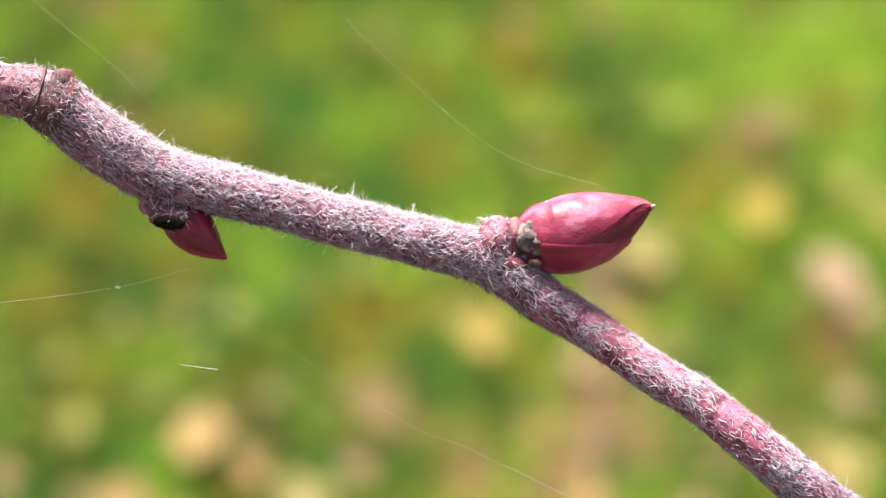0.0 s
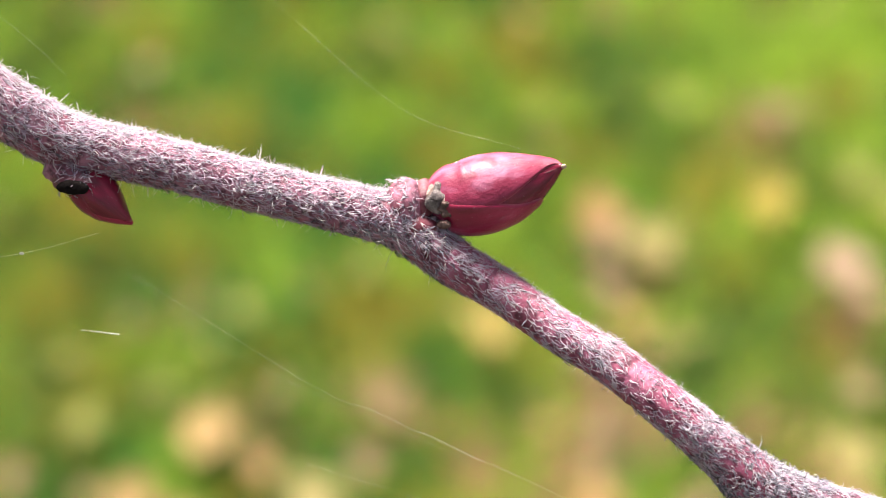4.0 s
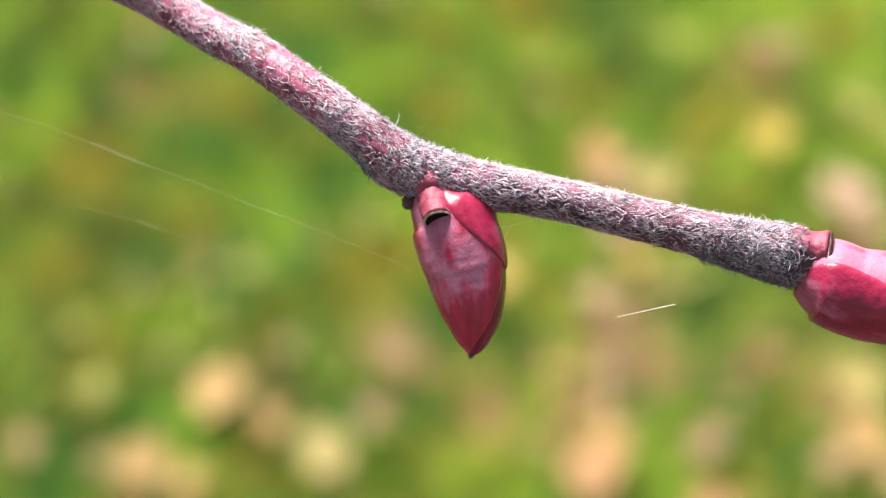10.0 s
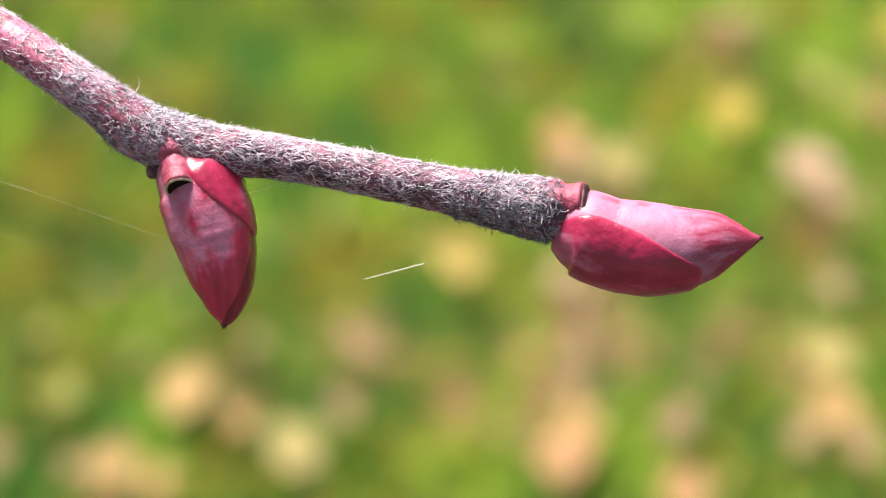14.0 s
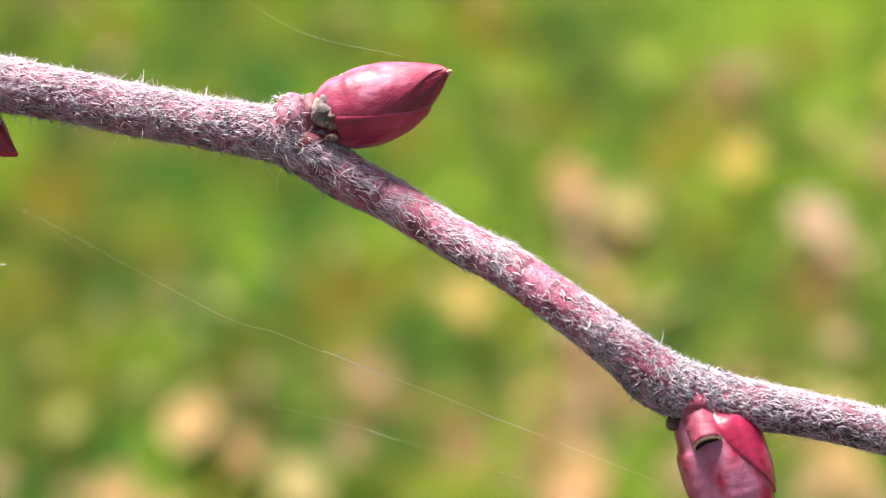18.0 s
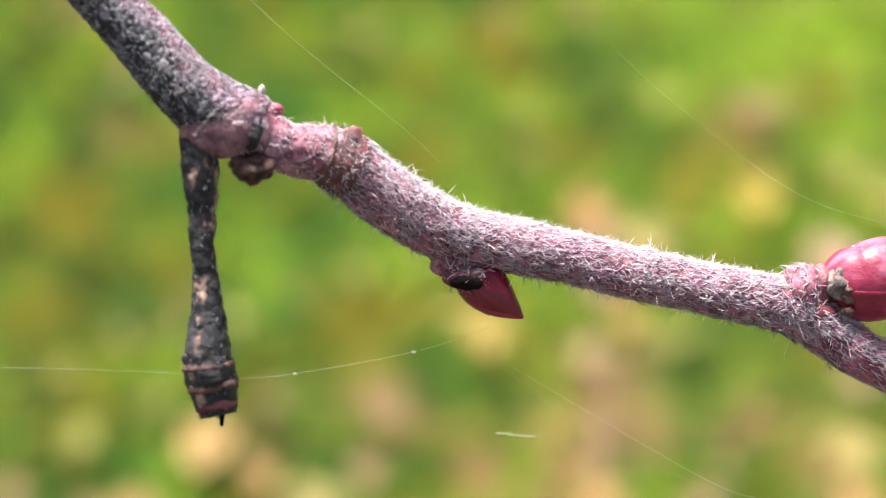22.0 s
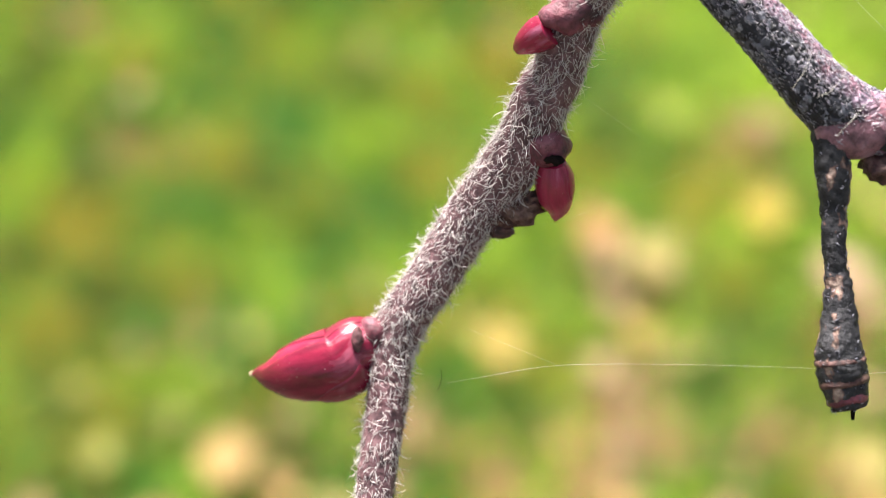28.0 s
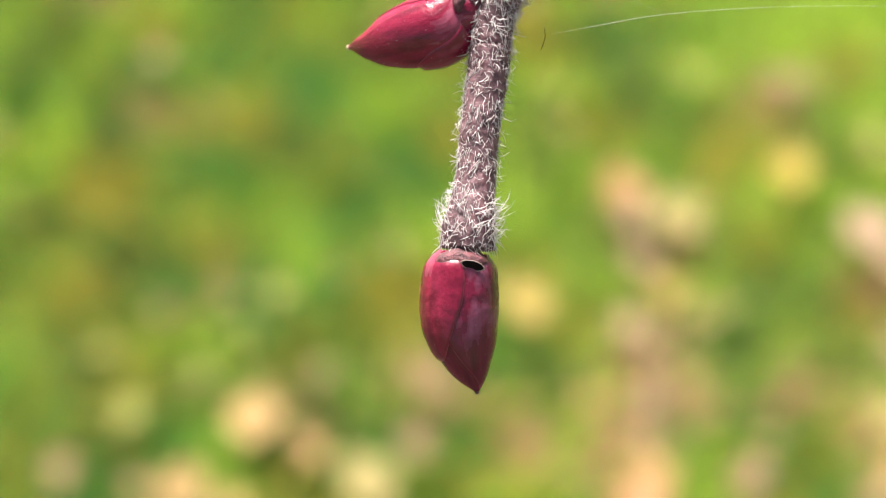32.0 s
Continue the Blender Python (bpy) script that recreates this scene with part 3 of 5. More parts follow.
# ---- the twig: places in millimetres from the middle of the twig, radius last ----
OLD_WOOD = [
    (-43.2, -3.8, 37.9, 1.81), (-42.2, -3.8, 34.9, 1.88), (-41.4, -3.7, 31.3, 2.21), (-39.0, -3.6, 29.4, 1.61),
    (-36.2, -3.5, 26.4, 1.61), (-32.8, -3.4, 22.9, 1.78), (-30.2, -3.3, 20.0, 1.93), (-28.4, -2.9, 18.6, 2.13),
    (-26.75, -2.5, 17.9, 2.05),
]
SHOOT_A = [
    (-25.6, -2.3, 17.2, 1.62), (-24.4, -2.0, 16.6, 1.58), (-21.7, -1.3, 16.1, 1.81), (-18.8, -0.4, 14.0, 1.96), (-15.2, 0.8, 12.0, 1.88),
    (-11.1, 1.3, 11.2, 1.71), (-7.6, 1.3, 10.5, 1.61), (-4.2, 1.4, 9.7, 1.61), (-0.7, 1.5, 9.0, 1.58),
    (2.8, 1.6, 8.3, 1.65), (5.2, 1.6, 7.7, 1.72),
]
SHOOT_B = [
    (8.1, 1.6, 5.7, 1.51), (11.6, 1.5, 3.7, 1.34), (15.0, 0.4, 1.5, 1.29), (17.9, -0.6, -0.1, 1.33),
    (21.2, -1.7, -2.5, 1.38), (24.4, -1.7, -5.0, 1.51), (26.9, -1.4, -7.0, 1.78),
]
SHOOT_C = [
    (30.3, -1.4, -8.1, 1.54), (34.5, -1.4, -8.9, 1.33), (37.9, -1.5, -9.7, 1.30), (41.3, -1.5, -10.6, 1.33),
    (44.7, -1.3, -11.5, 1.43), (48.0, -1.0, -12.4, 1.71), (50.0, -0.9, -12.9, 1.88), (51.1, -0.8, -13.2, 1.71),
]
SIDE_A = [
    (-41.5, -3.5, 31.4, 1.14), (-41.9, -3.3, 29.0, 1.61), (-42.2, -2.6, 27.0, 1.62), (-43.7, -1.2, 24.6, 1.57),
    (-44.8, 0.9, 20.9, 1.63), (-45.5, 1.5, 19.8, 1.78), (-46.4, 2.9, 17.2, 1.83), (-48.2, 4.4, 14.5, 1.78),
    (-49.9, 5.3, 12.1, 1.69), (-52.0, 5.7, 8.7, 1.59), (-53.3, 6.0, 6.9, 1.59), (-54.3, 6.2, 4.8, 1.56),
]
SIDE_B = [
    (-54.5, 5.8, 2.4, 1.31), (-54.6, 5.7, 1.1, 1.28), (-55.1, 5.2, -2.3, 1.21), (-55.4, 4.7, -5.7, 1.24),
    (-55.8, 4.3, -8.3, 1.60), (-55.9, 4.2, -9.7, 1.66),
]
STUB = [
    (-28.9, -2.9, 18.4, 0.63), (-29.4, -3.4, 17.1, 0.87), (-29.3, -3.3, 15.9, 1.06), (-29.2, -3.3, 14.7, 1.00),
    (-29.1, -3.1, 13.1, 0.81), (-29.1, -3.1, 11.2, 0.72), (-28.9, -3.0, 9.4, 0.75), (-28.7, -3.0, 6.9, 1.03),
    (-28.7, -3.0, 4.7, 1.44), (-28.4, -2.9, 3.1, 1.41), (-28.1, -2.9, 1.6, 1.03),
]
BUD_END = [
    (50.60, -0.80, -13.95, 1.35), (51.30, -0.80, -14.12, 1.95), (52.20, -0.79, -14.35, 2.48), (53.71, -0.78, -15.07, 2.59), (55.40, -0.77, -15.46, 2.68),
    (57.01, -0.76, -15.65, 2.56), (58.55, -0.74, -15.62, 2.27), (60.01, -0.73, -15.47, 1.80), (61.12, -0.72, -15.44, 1.16),
    (61.92, -0.71, -15.41, 0.58), (62.68, -0.70, -15.31, 0.10),
]
BUD_HANGING = [
    (28.90, -1.40, -8.20, 1.20), (29.16, -1.40, -9.26, 1.93), (29.72, -1.40, -10.32, 2.40), (30.20, -1.40, -11.85, 2.54), (30.60, -1.40, -13.45, 2.40),
    (30.83, -1.40, -14.92, 2.15), (30.97, -1.40, -16.33, 1.74), (30.96, -1.40, -17.44, 1.16), (30.89, -1.40, -18.18, 0.64),
    (30.78, -1.40, -18.63, 0.13),
]
BUD_UPPER = [
    (6.30, 1.60, 9.05, 0.70), (6.90, 1.60, 9.18, 1.01), (7.86, 1.60, 9.35, 1.78), (8.87, 1.60, 9.38, 2.15), (10.20, 1.55, 9.64, 2.24),
    (11.63, 1.50, 10.12, 2.02), (12.83, 1.30, 10.60, 1.54), (13.72, 1.10, 11.01, 0.98), (14.37, 0.80, 11.31, 0.46),
    (14.78, 0.50, 11.40, 0.10),
]
BUD_LOW = [
    (-14.40, 1.20, 10.20, 0.90), (-13.60, 1.15, 9.35, 1.28), (-12.85, 1.15, 8.65, 1.28), (-12.15, 1.20, 8.00, 1.00), (-11.48, 1.25, 7.50, 0.55),
    (-10.85, 1.30, 7.10, 0.10),
]
BUD_LEFT = [
    (-55.00, 6.20, 4.85, 1.30), (-56.33, 6.50, 4.60, 1.86), (-57.30, 6.64, 3.79, 2.17), (-58.43, 6.91, 3.43, 2.10), (-59.65, 7.31, 3.17, 1.88),
    (-60.81, 7.89, 2.94, 1.46), (-61.72, 8.40, 2.82, 0.93), (-62.45, 8.93, 2.83, 0.44), (-63.02, 9.50, 2.79, 0.12),
]
BUD_BOTTOM = [
    (-56.13, 4.20, -9.88, 1.50), (-56.21, 4.20, -10.63, 1.98), (-56.32, 4.20, -12.09, 2.19), (-56.32, 4.20, -13.78, 2.18),
    (-56.11, 4.20, -15.11, 1.92), (-55.84, 4.17, -16.38, 1.43), (-55.59, 4.15, -17.24, 0.90), (-55.40, 4.12, -17.82, 0.42),
    (-55.32, 4.10, -18.18, 0.10),
]
BUD_S1 = [
    (-45.42, -1.70, 23.41, 1.01), (-46.02, -1.30, 23.11, 0.99), (-46.61, -0.90, 22.75, 0.75), (-47.00, -0.40, 22.47, 0.44),
    (-47.19, 0.10, 22.32, 0.15),
]
BUD_S2 = [
    (-44.79, 2.30, 15.86, 0.77), (-44.66, 2.85, 14.98, 1.10), (-44.54, 3.40, 14.03, 1.07), (-44.33, 4.20, 13.20, 0.62),
    (-44.42, 5.00, 12.47, 0.10),
]
STALK_END = [
    (50.2, -0.9, -12.6, 1.45), (52.35, -1.5, -12.75, 1.3),
]
STALK_HANGING = [
    (28.45, -1.7, -8.1, 1.0), (29.0, -3.45, -10.35, 0.93),
]
SPOTS = [
    (-14.2, -0.3, 9.0, 0.47), (-26.3, -3.1, 15.5, 1.00), (-25.9, -2.5, 19.8, 0.29), (-20.8, -1.3, 16.9, 0.95),
    (-42.7, -5.0, 28.5, 0.73), (-40.7, -4.0, 26.5, 0.50), (-43.9, -3.6, 28.3, 0.43), (-28.1, -3.6, 17.6, 1.68),
    (50.8, -1.1, -15.0, 0.41), (27.4, -1.7, -9.3, 0.57), (-53.0, -3.9, 37.6, 0.03),
]
SPOTS_LEFT = [
    (-56.4, 4.6, 5.2, 0.62), (-44.2, -1.9, 24.3, 1.46), (-45.3, 2.1, 16.9, 1.52), (-47.1, 4.2, 13.0, 0.89),
    (-46.1, 4.0, 13.8, 0.62), (-47.8, 4.5, 11.8, 0.51), (-51.35, 4.0, 3.4, 0.07), (-51.3, 4.0, 2.85, 0.07),
    (-51.55, 4.0, 2.1, 0.07), (-55.2, 5.9, 5.3, 1.25),
]
SILK_A = [
    (-27.4, -2.7, 3.6, 0.03), (-23.9, -1.9, 3.9, 0.03), (-17.2, 0.1, 5.1, 0.03), (-12.8, 1.2, 6.5, 0.03),
]
SILK_B = [
    (-12.1, 7.2, 4.1, 0.04), (-4.0, 7.4, -1.3, 0.04), (10.7, 7.5, -7.3, 0.04),
]
SILK_C = [
    (-12.6, -4.8, 0.9, 0.03), (-10.4, -4.7, 0.7, 0.03),
]
SILK_D = [
    (12.2, 1.4, 12.4, 0.03), (5.3, 1.6, 14.4, 0.03), (-1.6, 4.5, 19.8, 0.04), (-5.0, 5.4, 22.9, 0.04),
]
SILK_E = [
    (-11.3, 5.0, 4.0, 0.04),
    (0.2, 4.5, -2.5, 0.04), (3.8, 4.6, -3.8, 0.04), (6.5, 4.6, -5.0, 0.04), (7.0, 4.6, -5.1, 0.04),
    (10.2, 4.5, -6.5, 0.04), (10.8, 4.5, -6.7, 0.04), (12.4, 4.4, -7.3, 0.04), (16.2, 3.0, -8.8, 0.03),
    (16.6, 2.9, -9.0, 0.03), (19.1, 2.0, -9.9, 0.03), (19.6, 1.8, -10.1, 0.03), (27.0, 2.6, -13.3, 0.03),
]
SILK_F = [
    (-0.3, 6.5, -7.4, 0.04), (9.1, 6.5, -10.0, 0.04), (9.4, 6.5, -10.1, 0.04), (11.1, 6.5, -10.7, 0.04),
    (11.7, 6.5, -10.9, 0.04), (19.9, 3.7, -13.4, 0.03),
]
SILK_G = [
    (39.4, -4.5, -16.3, 0.03), (42.9, -4.4, -15.6, 0.03),
]
SILK_H = [
    (-42.8, -1.8, 40.9, 0.03), (-32.6, -0.4, 30.9, 0.03), (-24.8, 0.9, 23.5, 0.03), (-18.0, 2.9, 18.2, 0.03),
    (-15.6, 3.7, 16.0, 0.03),
]
SILK_I = [
    (-51.1, 1.0, 2.75, 0.03), (-48.9, 0.9, 3.15, 0.03), (-44.6, 0.5, 3.85, 0.03), (-38.7, -1.5, 4.05, 0.03), (-33.0, -2.6, 4.0, 0.03), (-29.2, -3.1, 3.9, 0.03),
]
SILK_M = [
    (-44.6, 0.5, 3.85, 0.03), (-47.2, 0.5, 4.9, 0.03), (-50.0, 0.5, 6.0, 0.03),
]
SILK_N = [
    (29.2, -3.75, -11.55, 0.03), (32.1, -2.6, -11.0, 0.03), (33.4, -2.0, -10.8, 0.03), (34.9, -1.9, -10.4, 0.03),
]
SILK_O = [
    (33.4, -2.0, -10.8, 0.03), (33.0, -2.0, -11.4, 0.03), (32.75, -1.6, -12.2, 0.03),
]
WRAPS = [
    [(-43.45, -5.1, 29.8), (-41.6, -5.75, 30.5), (-40.85, -5.7, 31.2), (-39.9, -5.4, 31.45), (-38.35, -5.0, 31.5)],
    [(-30.9, -5.2, 21.9), (-29.1, -5.1, 21.2), (-29.0, -5.35, 20.8), (-29.8, -5.35, 19.7), (-30.6, -5.2, 19.3)],
    [(-30.9, -5.2, 21.9), (-31.3, -5.2, 20.8), (-32.0, -4.9, 19.7)],
    [(-27.4, -5.0, 19.4), (-28.5, -5.45, 18.2), (-29.45, -5.2, 17.1)],
]
RIDGE = [
    (-43.5, -4.6, 29.9, 0.07), (-42.9, -5.3, 30.1, 0.07), (-42.4, -5.7, 30.1, 0.08), (-41.9, -5.8, 30.5, 0.08),
    (-41.6, -5.8, 30.5, 0.09), (-41.2, -5.8, 31.0, 0.09), (-40.9, -5.7, 31.2, 0.09), (-40.4, -5.6, 31.6, 0.08),
    (-39.7, -5.2, 31.4, 0.07), (-39.3, -4.6, 31.3, 0.05),
]
SCAR_EDGE = [
    (-43.4, -4.3, 29.3, 0.05), (-43.0, -5.0, 29.3, 0.07), (-42.5, -5.3, 29.1, 0.08), (-42.1, -5.4, 28.6, 0.08),
    (-41.8, -5.4, 27.8, 0.06),
]
WRAP = [
    (-41.5, -5.8, 32.3, 0.03), (-41.1, -5.9, 31.9, 0.03), (-40.9, -5.9, 31.4, 0.03), (-40.2, -5.6, 31.6, 0.03),
    (-39.6, -5.1, 31.9, 0.03), (-39.1, -4.2, 32.0, 0.03),
]
FORK_RIMS = [
    [(-42.12, -4.10, 27.86, 0.08), (-41.51, -4.45, 27.51, 0.08), (-40.77, -4.30, 27.80, 0.08)],
    [(-42.23, -3.90, 26.85, 0.08), (-41.27, -4.30, 26.61, 0.08), (-40.43, -4.20, 26.74, 0.08), (-39.87, -3.40, 27.08, 0.08)],
]
BUD_FOOT = [
    (50.5, -1.3, -12.8, 1.36), (-27.2, -3.2, 18.2, 1.56),
]
SILK_K = [
    (-44.4, -0.8, 20.3, 0.03), (-39.4, -0.7, 16.9, 0.03), (-34.0, -0.5, 13.3, 0.03),
]
SILK_L = [
    (-44.0, -0.8, 12.5, 0.03), (-39.4, -0.7, 14.4, 0.03), (-34.7, -0.5, 16.3, 0.03),
]
twig = tagged(new("twig"), "downy pink-red shrub twig with plump crimson winter buds", "twig")
twig.matrix_world = BASE
main_rows = OLD_WOOD + SHOOT_A + SHOOT_B + SHOOT_C
main_way, marks = spline(main_rows, 0.14)
cut_a, cut_b, cut_c = (2 * marks[len(OLD_WOOD) - 1] + marks[len(OLD_WOOD)]) // 3, marks[len(OLD_WOOD + SHOOT_A)], marks[len(OLD_WOOD + SHOOT_A + SHOOT_B)]
old_way, way_a, way_b, way_c = main_way[:cut_a + 1], main_way[cut_a:cut_b + 1], main_way[cut_b:cut_c + 1], main_way[cut_c:]
side_way, side_marks = spline(SIDE_A + SIDE_B, 0.14)
cut_s = side_marks[len(SIDE_A)]
way_sa, way_sb = side_way[:cut_s + 1], side_way[cut_s:]

# the stem arches over from its root in the lawn, beyond the view
stem_way, _ = spline([(-550, 496, -596, 9), (-530, 380, -380, 7), (-470, 190, -60, 5.5), (-330, 60, 140, 4.2), (-170, 10, 170, 3.2),
                      (-85, -1, 112, 2.4), (-54, -3.6, 60, 2.0), (-45.5, -3.8, 43, 1.8), OLD_WOOD[0]], 1.2)
tube("stem", stem_way, STEM_BARK, twig, "brown stem arching up from the lawn", 16, 0.1, 0.5)

old = tube("old_wood", old_way, OLD_BARK, twig, "dark grey and mauve older wood with scurfy skin", 40, 0.07, 1.3, 0.95, True, 0.03)
in_a = tube("shoot", way_a, PINK_BARK, twig, "pink shoot under white down", 40, 0.07, 1.5, 0.92, True, 0.035)
in_b = tube("shoot", way_b, YOUNG_BARK, twig, "pink shoot under matted white down", 40, 0.06, 1.5, 0.96, True, 0.035)
in_c = tube("shoot", way_c, MAUVE_BARK, twig, "mauve shoot under grey down", 40, 0.06, 1.5, 0.97, True, 0.035)
first = side_marks[2] - 2
tube("node", way_sa[:first + 1], FORK_SKIN, twig, "bare mauve node where the side shoot forks off", 40, 0.12, 1.0, 1.0, True, 0.04)
way_sa = way_sa[first:]
side_a = tube("side_shoot", way_sa, SIDE_BARK, twig, "brown-mauve side shoot with bristly cream hairs", 40, 0.07, 1.5, 0.95, True, 0.035)
side_b = tube("side_shoot", way_sb, SIDE_BARK, twig, "brown-mauve side shoot with bristly cream hairs", 36, 0.06, 1.5, 0.98, True, 0.035)
stub_way, _ = spline(STUB, 0.14)
stub = tube("dead_stub", stub_way, STUB_BARK, twig, "blackened dead spur with flaking tan bark", 32, 0.16, 1.5, 0.97, True, 0.09)

# hair: thickest and whitest facing the sky, greyed below, painting in lit and shaded sides
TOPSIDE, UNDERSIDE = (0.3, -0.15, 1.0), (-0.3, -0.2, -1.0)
fuzz("hair", old_way, 38, 0.26, 0.06, 0.9, 0.6, 0.018, WHITE_HAIR, old, 40, 0.97, "", 0.7, 0.5, (0.75, 0.1, 0.65))
fuzz("hair", old_way, 10, 0.28, 0.06, 0.9, 0.4, 0.042, GREY_HAIR, old, 11, 0.97, "", 0.4, 0.35)
fuzz("hair", old_way, 12, 0.28, 0.06, 0.9, 0.5, 0.023, PALE_HAIR, old, 12, 0.97, "", 0.8, 0.35)
fuzz("hair", way_a[:30], 7, 0.55, 0.17, 0.7, 0.9, 0.025, WHITE_HAIR, in_a, 36, 0.94)
fuzz("hair", way_a[30:], 12, 0.7, 0.1, 1.25, 0.85, 0.031, PINK_HAIR, in_a, 13, 0.94, "", 0.6, 0.45)
fuzz("hair", way_a[30:], 22, 0.7, 0.12, 1.2, 0.85, 0.028, WHITE_HAIR, in_a, 37, 0.94, "", 0.3, 0.45, TOPSIDE)
fuzz("hair", way_a[30:], 1.5, 0.75, 0.8, 0.2, 0.4, 0.022, CREAM_HAIR, in_a, 14, 0.94)
# grey strands put the shade of the lower side into the hair colour
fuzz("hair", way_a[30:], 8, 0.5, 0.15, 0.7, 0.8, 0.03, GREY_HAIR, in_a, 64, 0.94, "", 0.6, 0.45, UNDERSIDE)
fuzz("hair", way_a[20:], 34, 0.38, 0.7, 0.3, 0.6, 0.011, WHITE_HAIR, in_a, 68, 0.94, "", 0.2, 0.5, TOPSIDE)
fuzz("hair", way_b, 34, 0.34, 0.6, 0.3, 0.6, 0.011, WHITE_HAIR, in_b, 69, 0.97, "", 0.3, 0.5, TOPSIDE)
fuzz("hair", way_c[:-10], 34, 0.3, 0.6, 0.3, 0.6, 0.011, WHITE_HAIR, in_c, 70, 0.98, "", 0.3, 0.5, TOPSIDE)
fuzz("hair", way_sa, 11, 0.45, 0.9, 0.3, 0.6, 0.011, CREAM_HAIR, side_a, 71, 0.97, "", 0.2, 0.5)
fuzz("hair", way_b, 10, 0.72, 0.07, 1.3, 0.8, 0.033, PINK_HAIR, in_b, 15, 0.975, "", 1.0, 0.5)
fuzz("hair", way_b, 22, 0.7, 0.055, 1.3, 0.85, 0.03, WHITE_HAIR, in_b, 38, 0.975, "", 0.95, 0.5, TOPSIDE)
fuzz("hair", way_b[-75:], 15, 0.6, 0.09, 1.2, 0.85, 0.03, WHITE_HAIR, in_b, 72, 0.98, "", 0.3, 0.55)
fuzz("hair", way_b[-60:], 10, 0.5, 0.13, 1.0, 0.8, 0.03, GREY_HAIR, in_b, 73, 0.98, "", 0.4, 0.5)
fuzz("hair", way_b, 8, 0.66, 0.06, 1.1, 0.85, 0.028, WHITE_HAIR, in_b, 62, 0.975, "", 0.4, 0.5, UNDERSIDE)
# underside shade again, painted with grey strands
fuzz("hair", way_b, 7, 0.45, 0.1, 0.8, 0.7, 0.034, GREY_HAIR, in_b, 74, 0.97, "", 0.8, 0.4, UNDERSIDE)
fuzz("hair", way_b, 0.8, 0.42, 0.6, 0.3, 0.4, 0.021, CREAM_HAIR, in_b, 16, 0.97)
fuzz("hair", way_c[:-12], 14, 0.7, 0.07, 1.3, 0.8, 0.033, PINK_HAIR, in_c, 17, 0.985, "", 0.9, 0.5)
fuzz("hair", way_c[:-14], 28, 0.64, 0.06, 1.3, 0.85, 0.03, WHITE_HAIR, in_c, 39, 0.985, "", 0.7, 0.5, TOPSIDE)
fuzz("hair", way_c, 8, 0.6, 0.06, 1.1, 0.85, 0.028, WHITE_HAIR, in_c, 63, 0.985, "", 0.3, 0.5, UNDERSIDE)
# painted underside shade, as grey strands on this shoot
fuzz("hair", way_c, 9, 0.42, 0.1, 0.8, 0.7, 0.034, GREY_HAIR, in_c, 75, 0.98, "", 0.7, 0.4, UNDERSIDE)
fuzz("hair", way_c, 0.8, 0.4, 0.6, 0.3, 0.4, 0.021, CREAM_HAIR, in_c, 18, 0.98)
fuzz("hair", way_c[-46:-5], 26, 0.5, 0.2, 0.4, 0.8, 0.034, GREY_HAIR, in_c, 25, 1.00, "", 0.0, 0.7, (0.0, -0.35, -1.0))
fuzz("hair", way_c[-40:-5], 10, 0.5, 0.2, 0.4, 0.8, 0.026, PALE_HAIR, in_c, 67, 1.00, "", 0.4)
fuzz("hair", way_b[-46:], 5, 0.5, 0.2, 0.4, 0.8, 0.036, GREY_HAIR, in_b, 26, 0.99)
fuzz("hair", way_a[-60:], 4, 0.5, 0.2, 0.4, 0.8, 0.036, GREY_HAIR, in_a, 27, 0.96)
fuzz("hair", way_sa, 13, 0.6, 0.26, 0.9, 0.7, 0.024, CREAM_HAIR, side_a, 19, 0.97, "", 0.4, 0.5)
fuzz("hair", way_sa, 3.6, 0.85, 1.0, 0.2, 0.5, 0.027, CREAM_HAIR, side_a, 20, 0.97)
fuzz("hair", way_sb, 14, 0.55, 0.22, 0.9, 0.7, 0.023, CREAM_HAIR, side_b, 21, 0.99, "", 0.4, 0.5)
fuzz("hair", way_sb, 3.2, 0.75, 1.0, 0.2, 0.5, 0.023, CREAM_HAIR, side_b, 22, 0.99)
fuzz("hair", way_sb[-22:-4], 7, 0.95, 0.65, -0.6, 0.4, 0.03, CREAM_HAIR, side_b, 24, 1.02)
tuft_rows = np.array([(SPOTS[0][0] - 1.1 + 0.2 * i, SPOTS[0][1] + 1.2, SPOTS[0][2] + 1.2 - 0.06 * i, 1.1) for i in range(12)])
fuzz("hair", tuft_rows, 12, 0.6, 0.3, 0.5, 0.8, 0.026, WHITE_HAIR, in_a, 29, 0.9)
fuzz("hair", stub_way[12:], 5, 0.22, 0.12, 0.4, 0.5, 0.045, GREY_HAIR, stub, 23, 0.97)

ball = np.array([(SPOTS[7][0] - 1.2 + 0.2 * i, SPOTS[7][1] + 0.1, SPOTS[7][2], 1.3) for i in range(13)])
fuzz("hair", ball, 7, 0.36, 0.14, 0.7, 0.4, 0.024, WHITE_HAIR, old, 32, 1.0, "", 0.5, 0.4)
fuzz("hair", ball, 5, 0.4, 0.14, 0.7, 0.4, 0.04, GREY_HAIR, old, 33, 1.0, "", 0.5, 0.4)

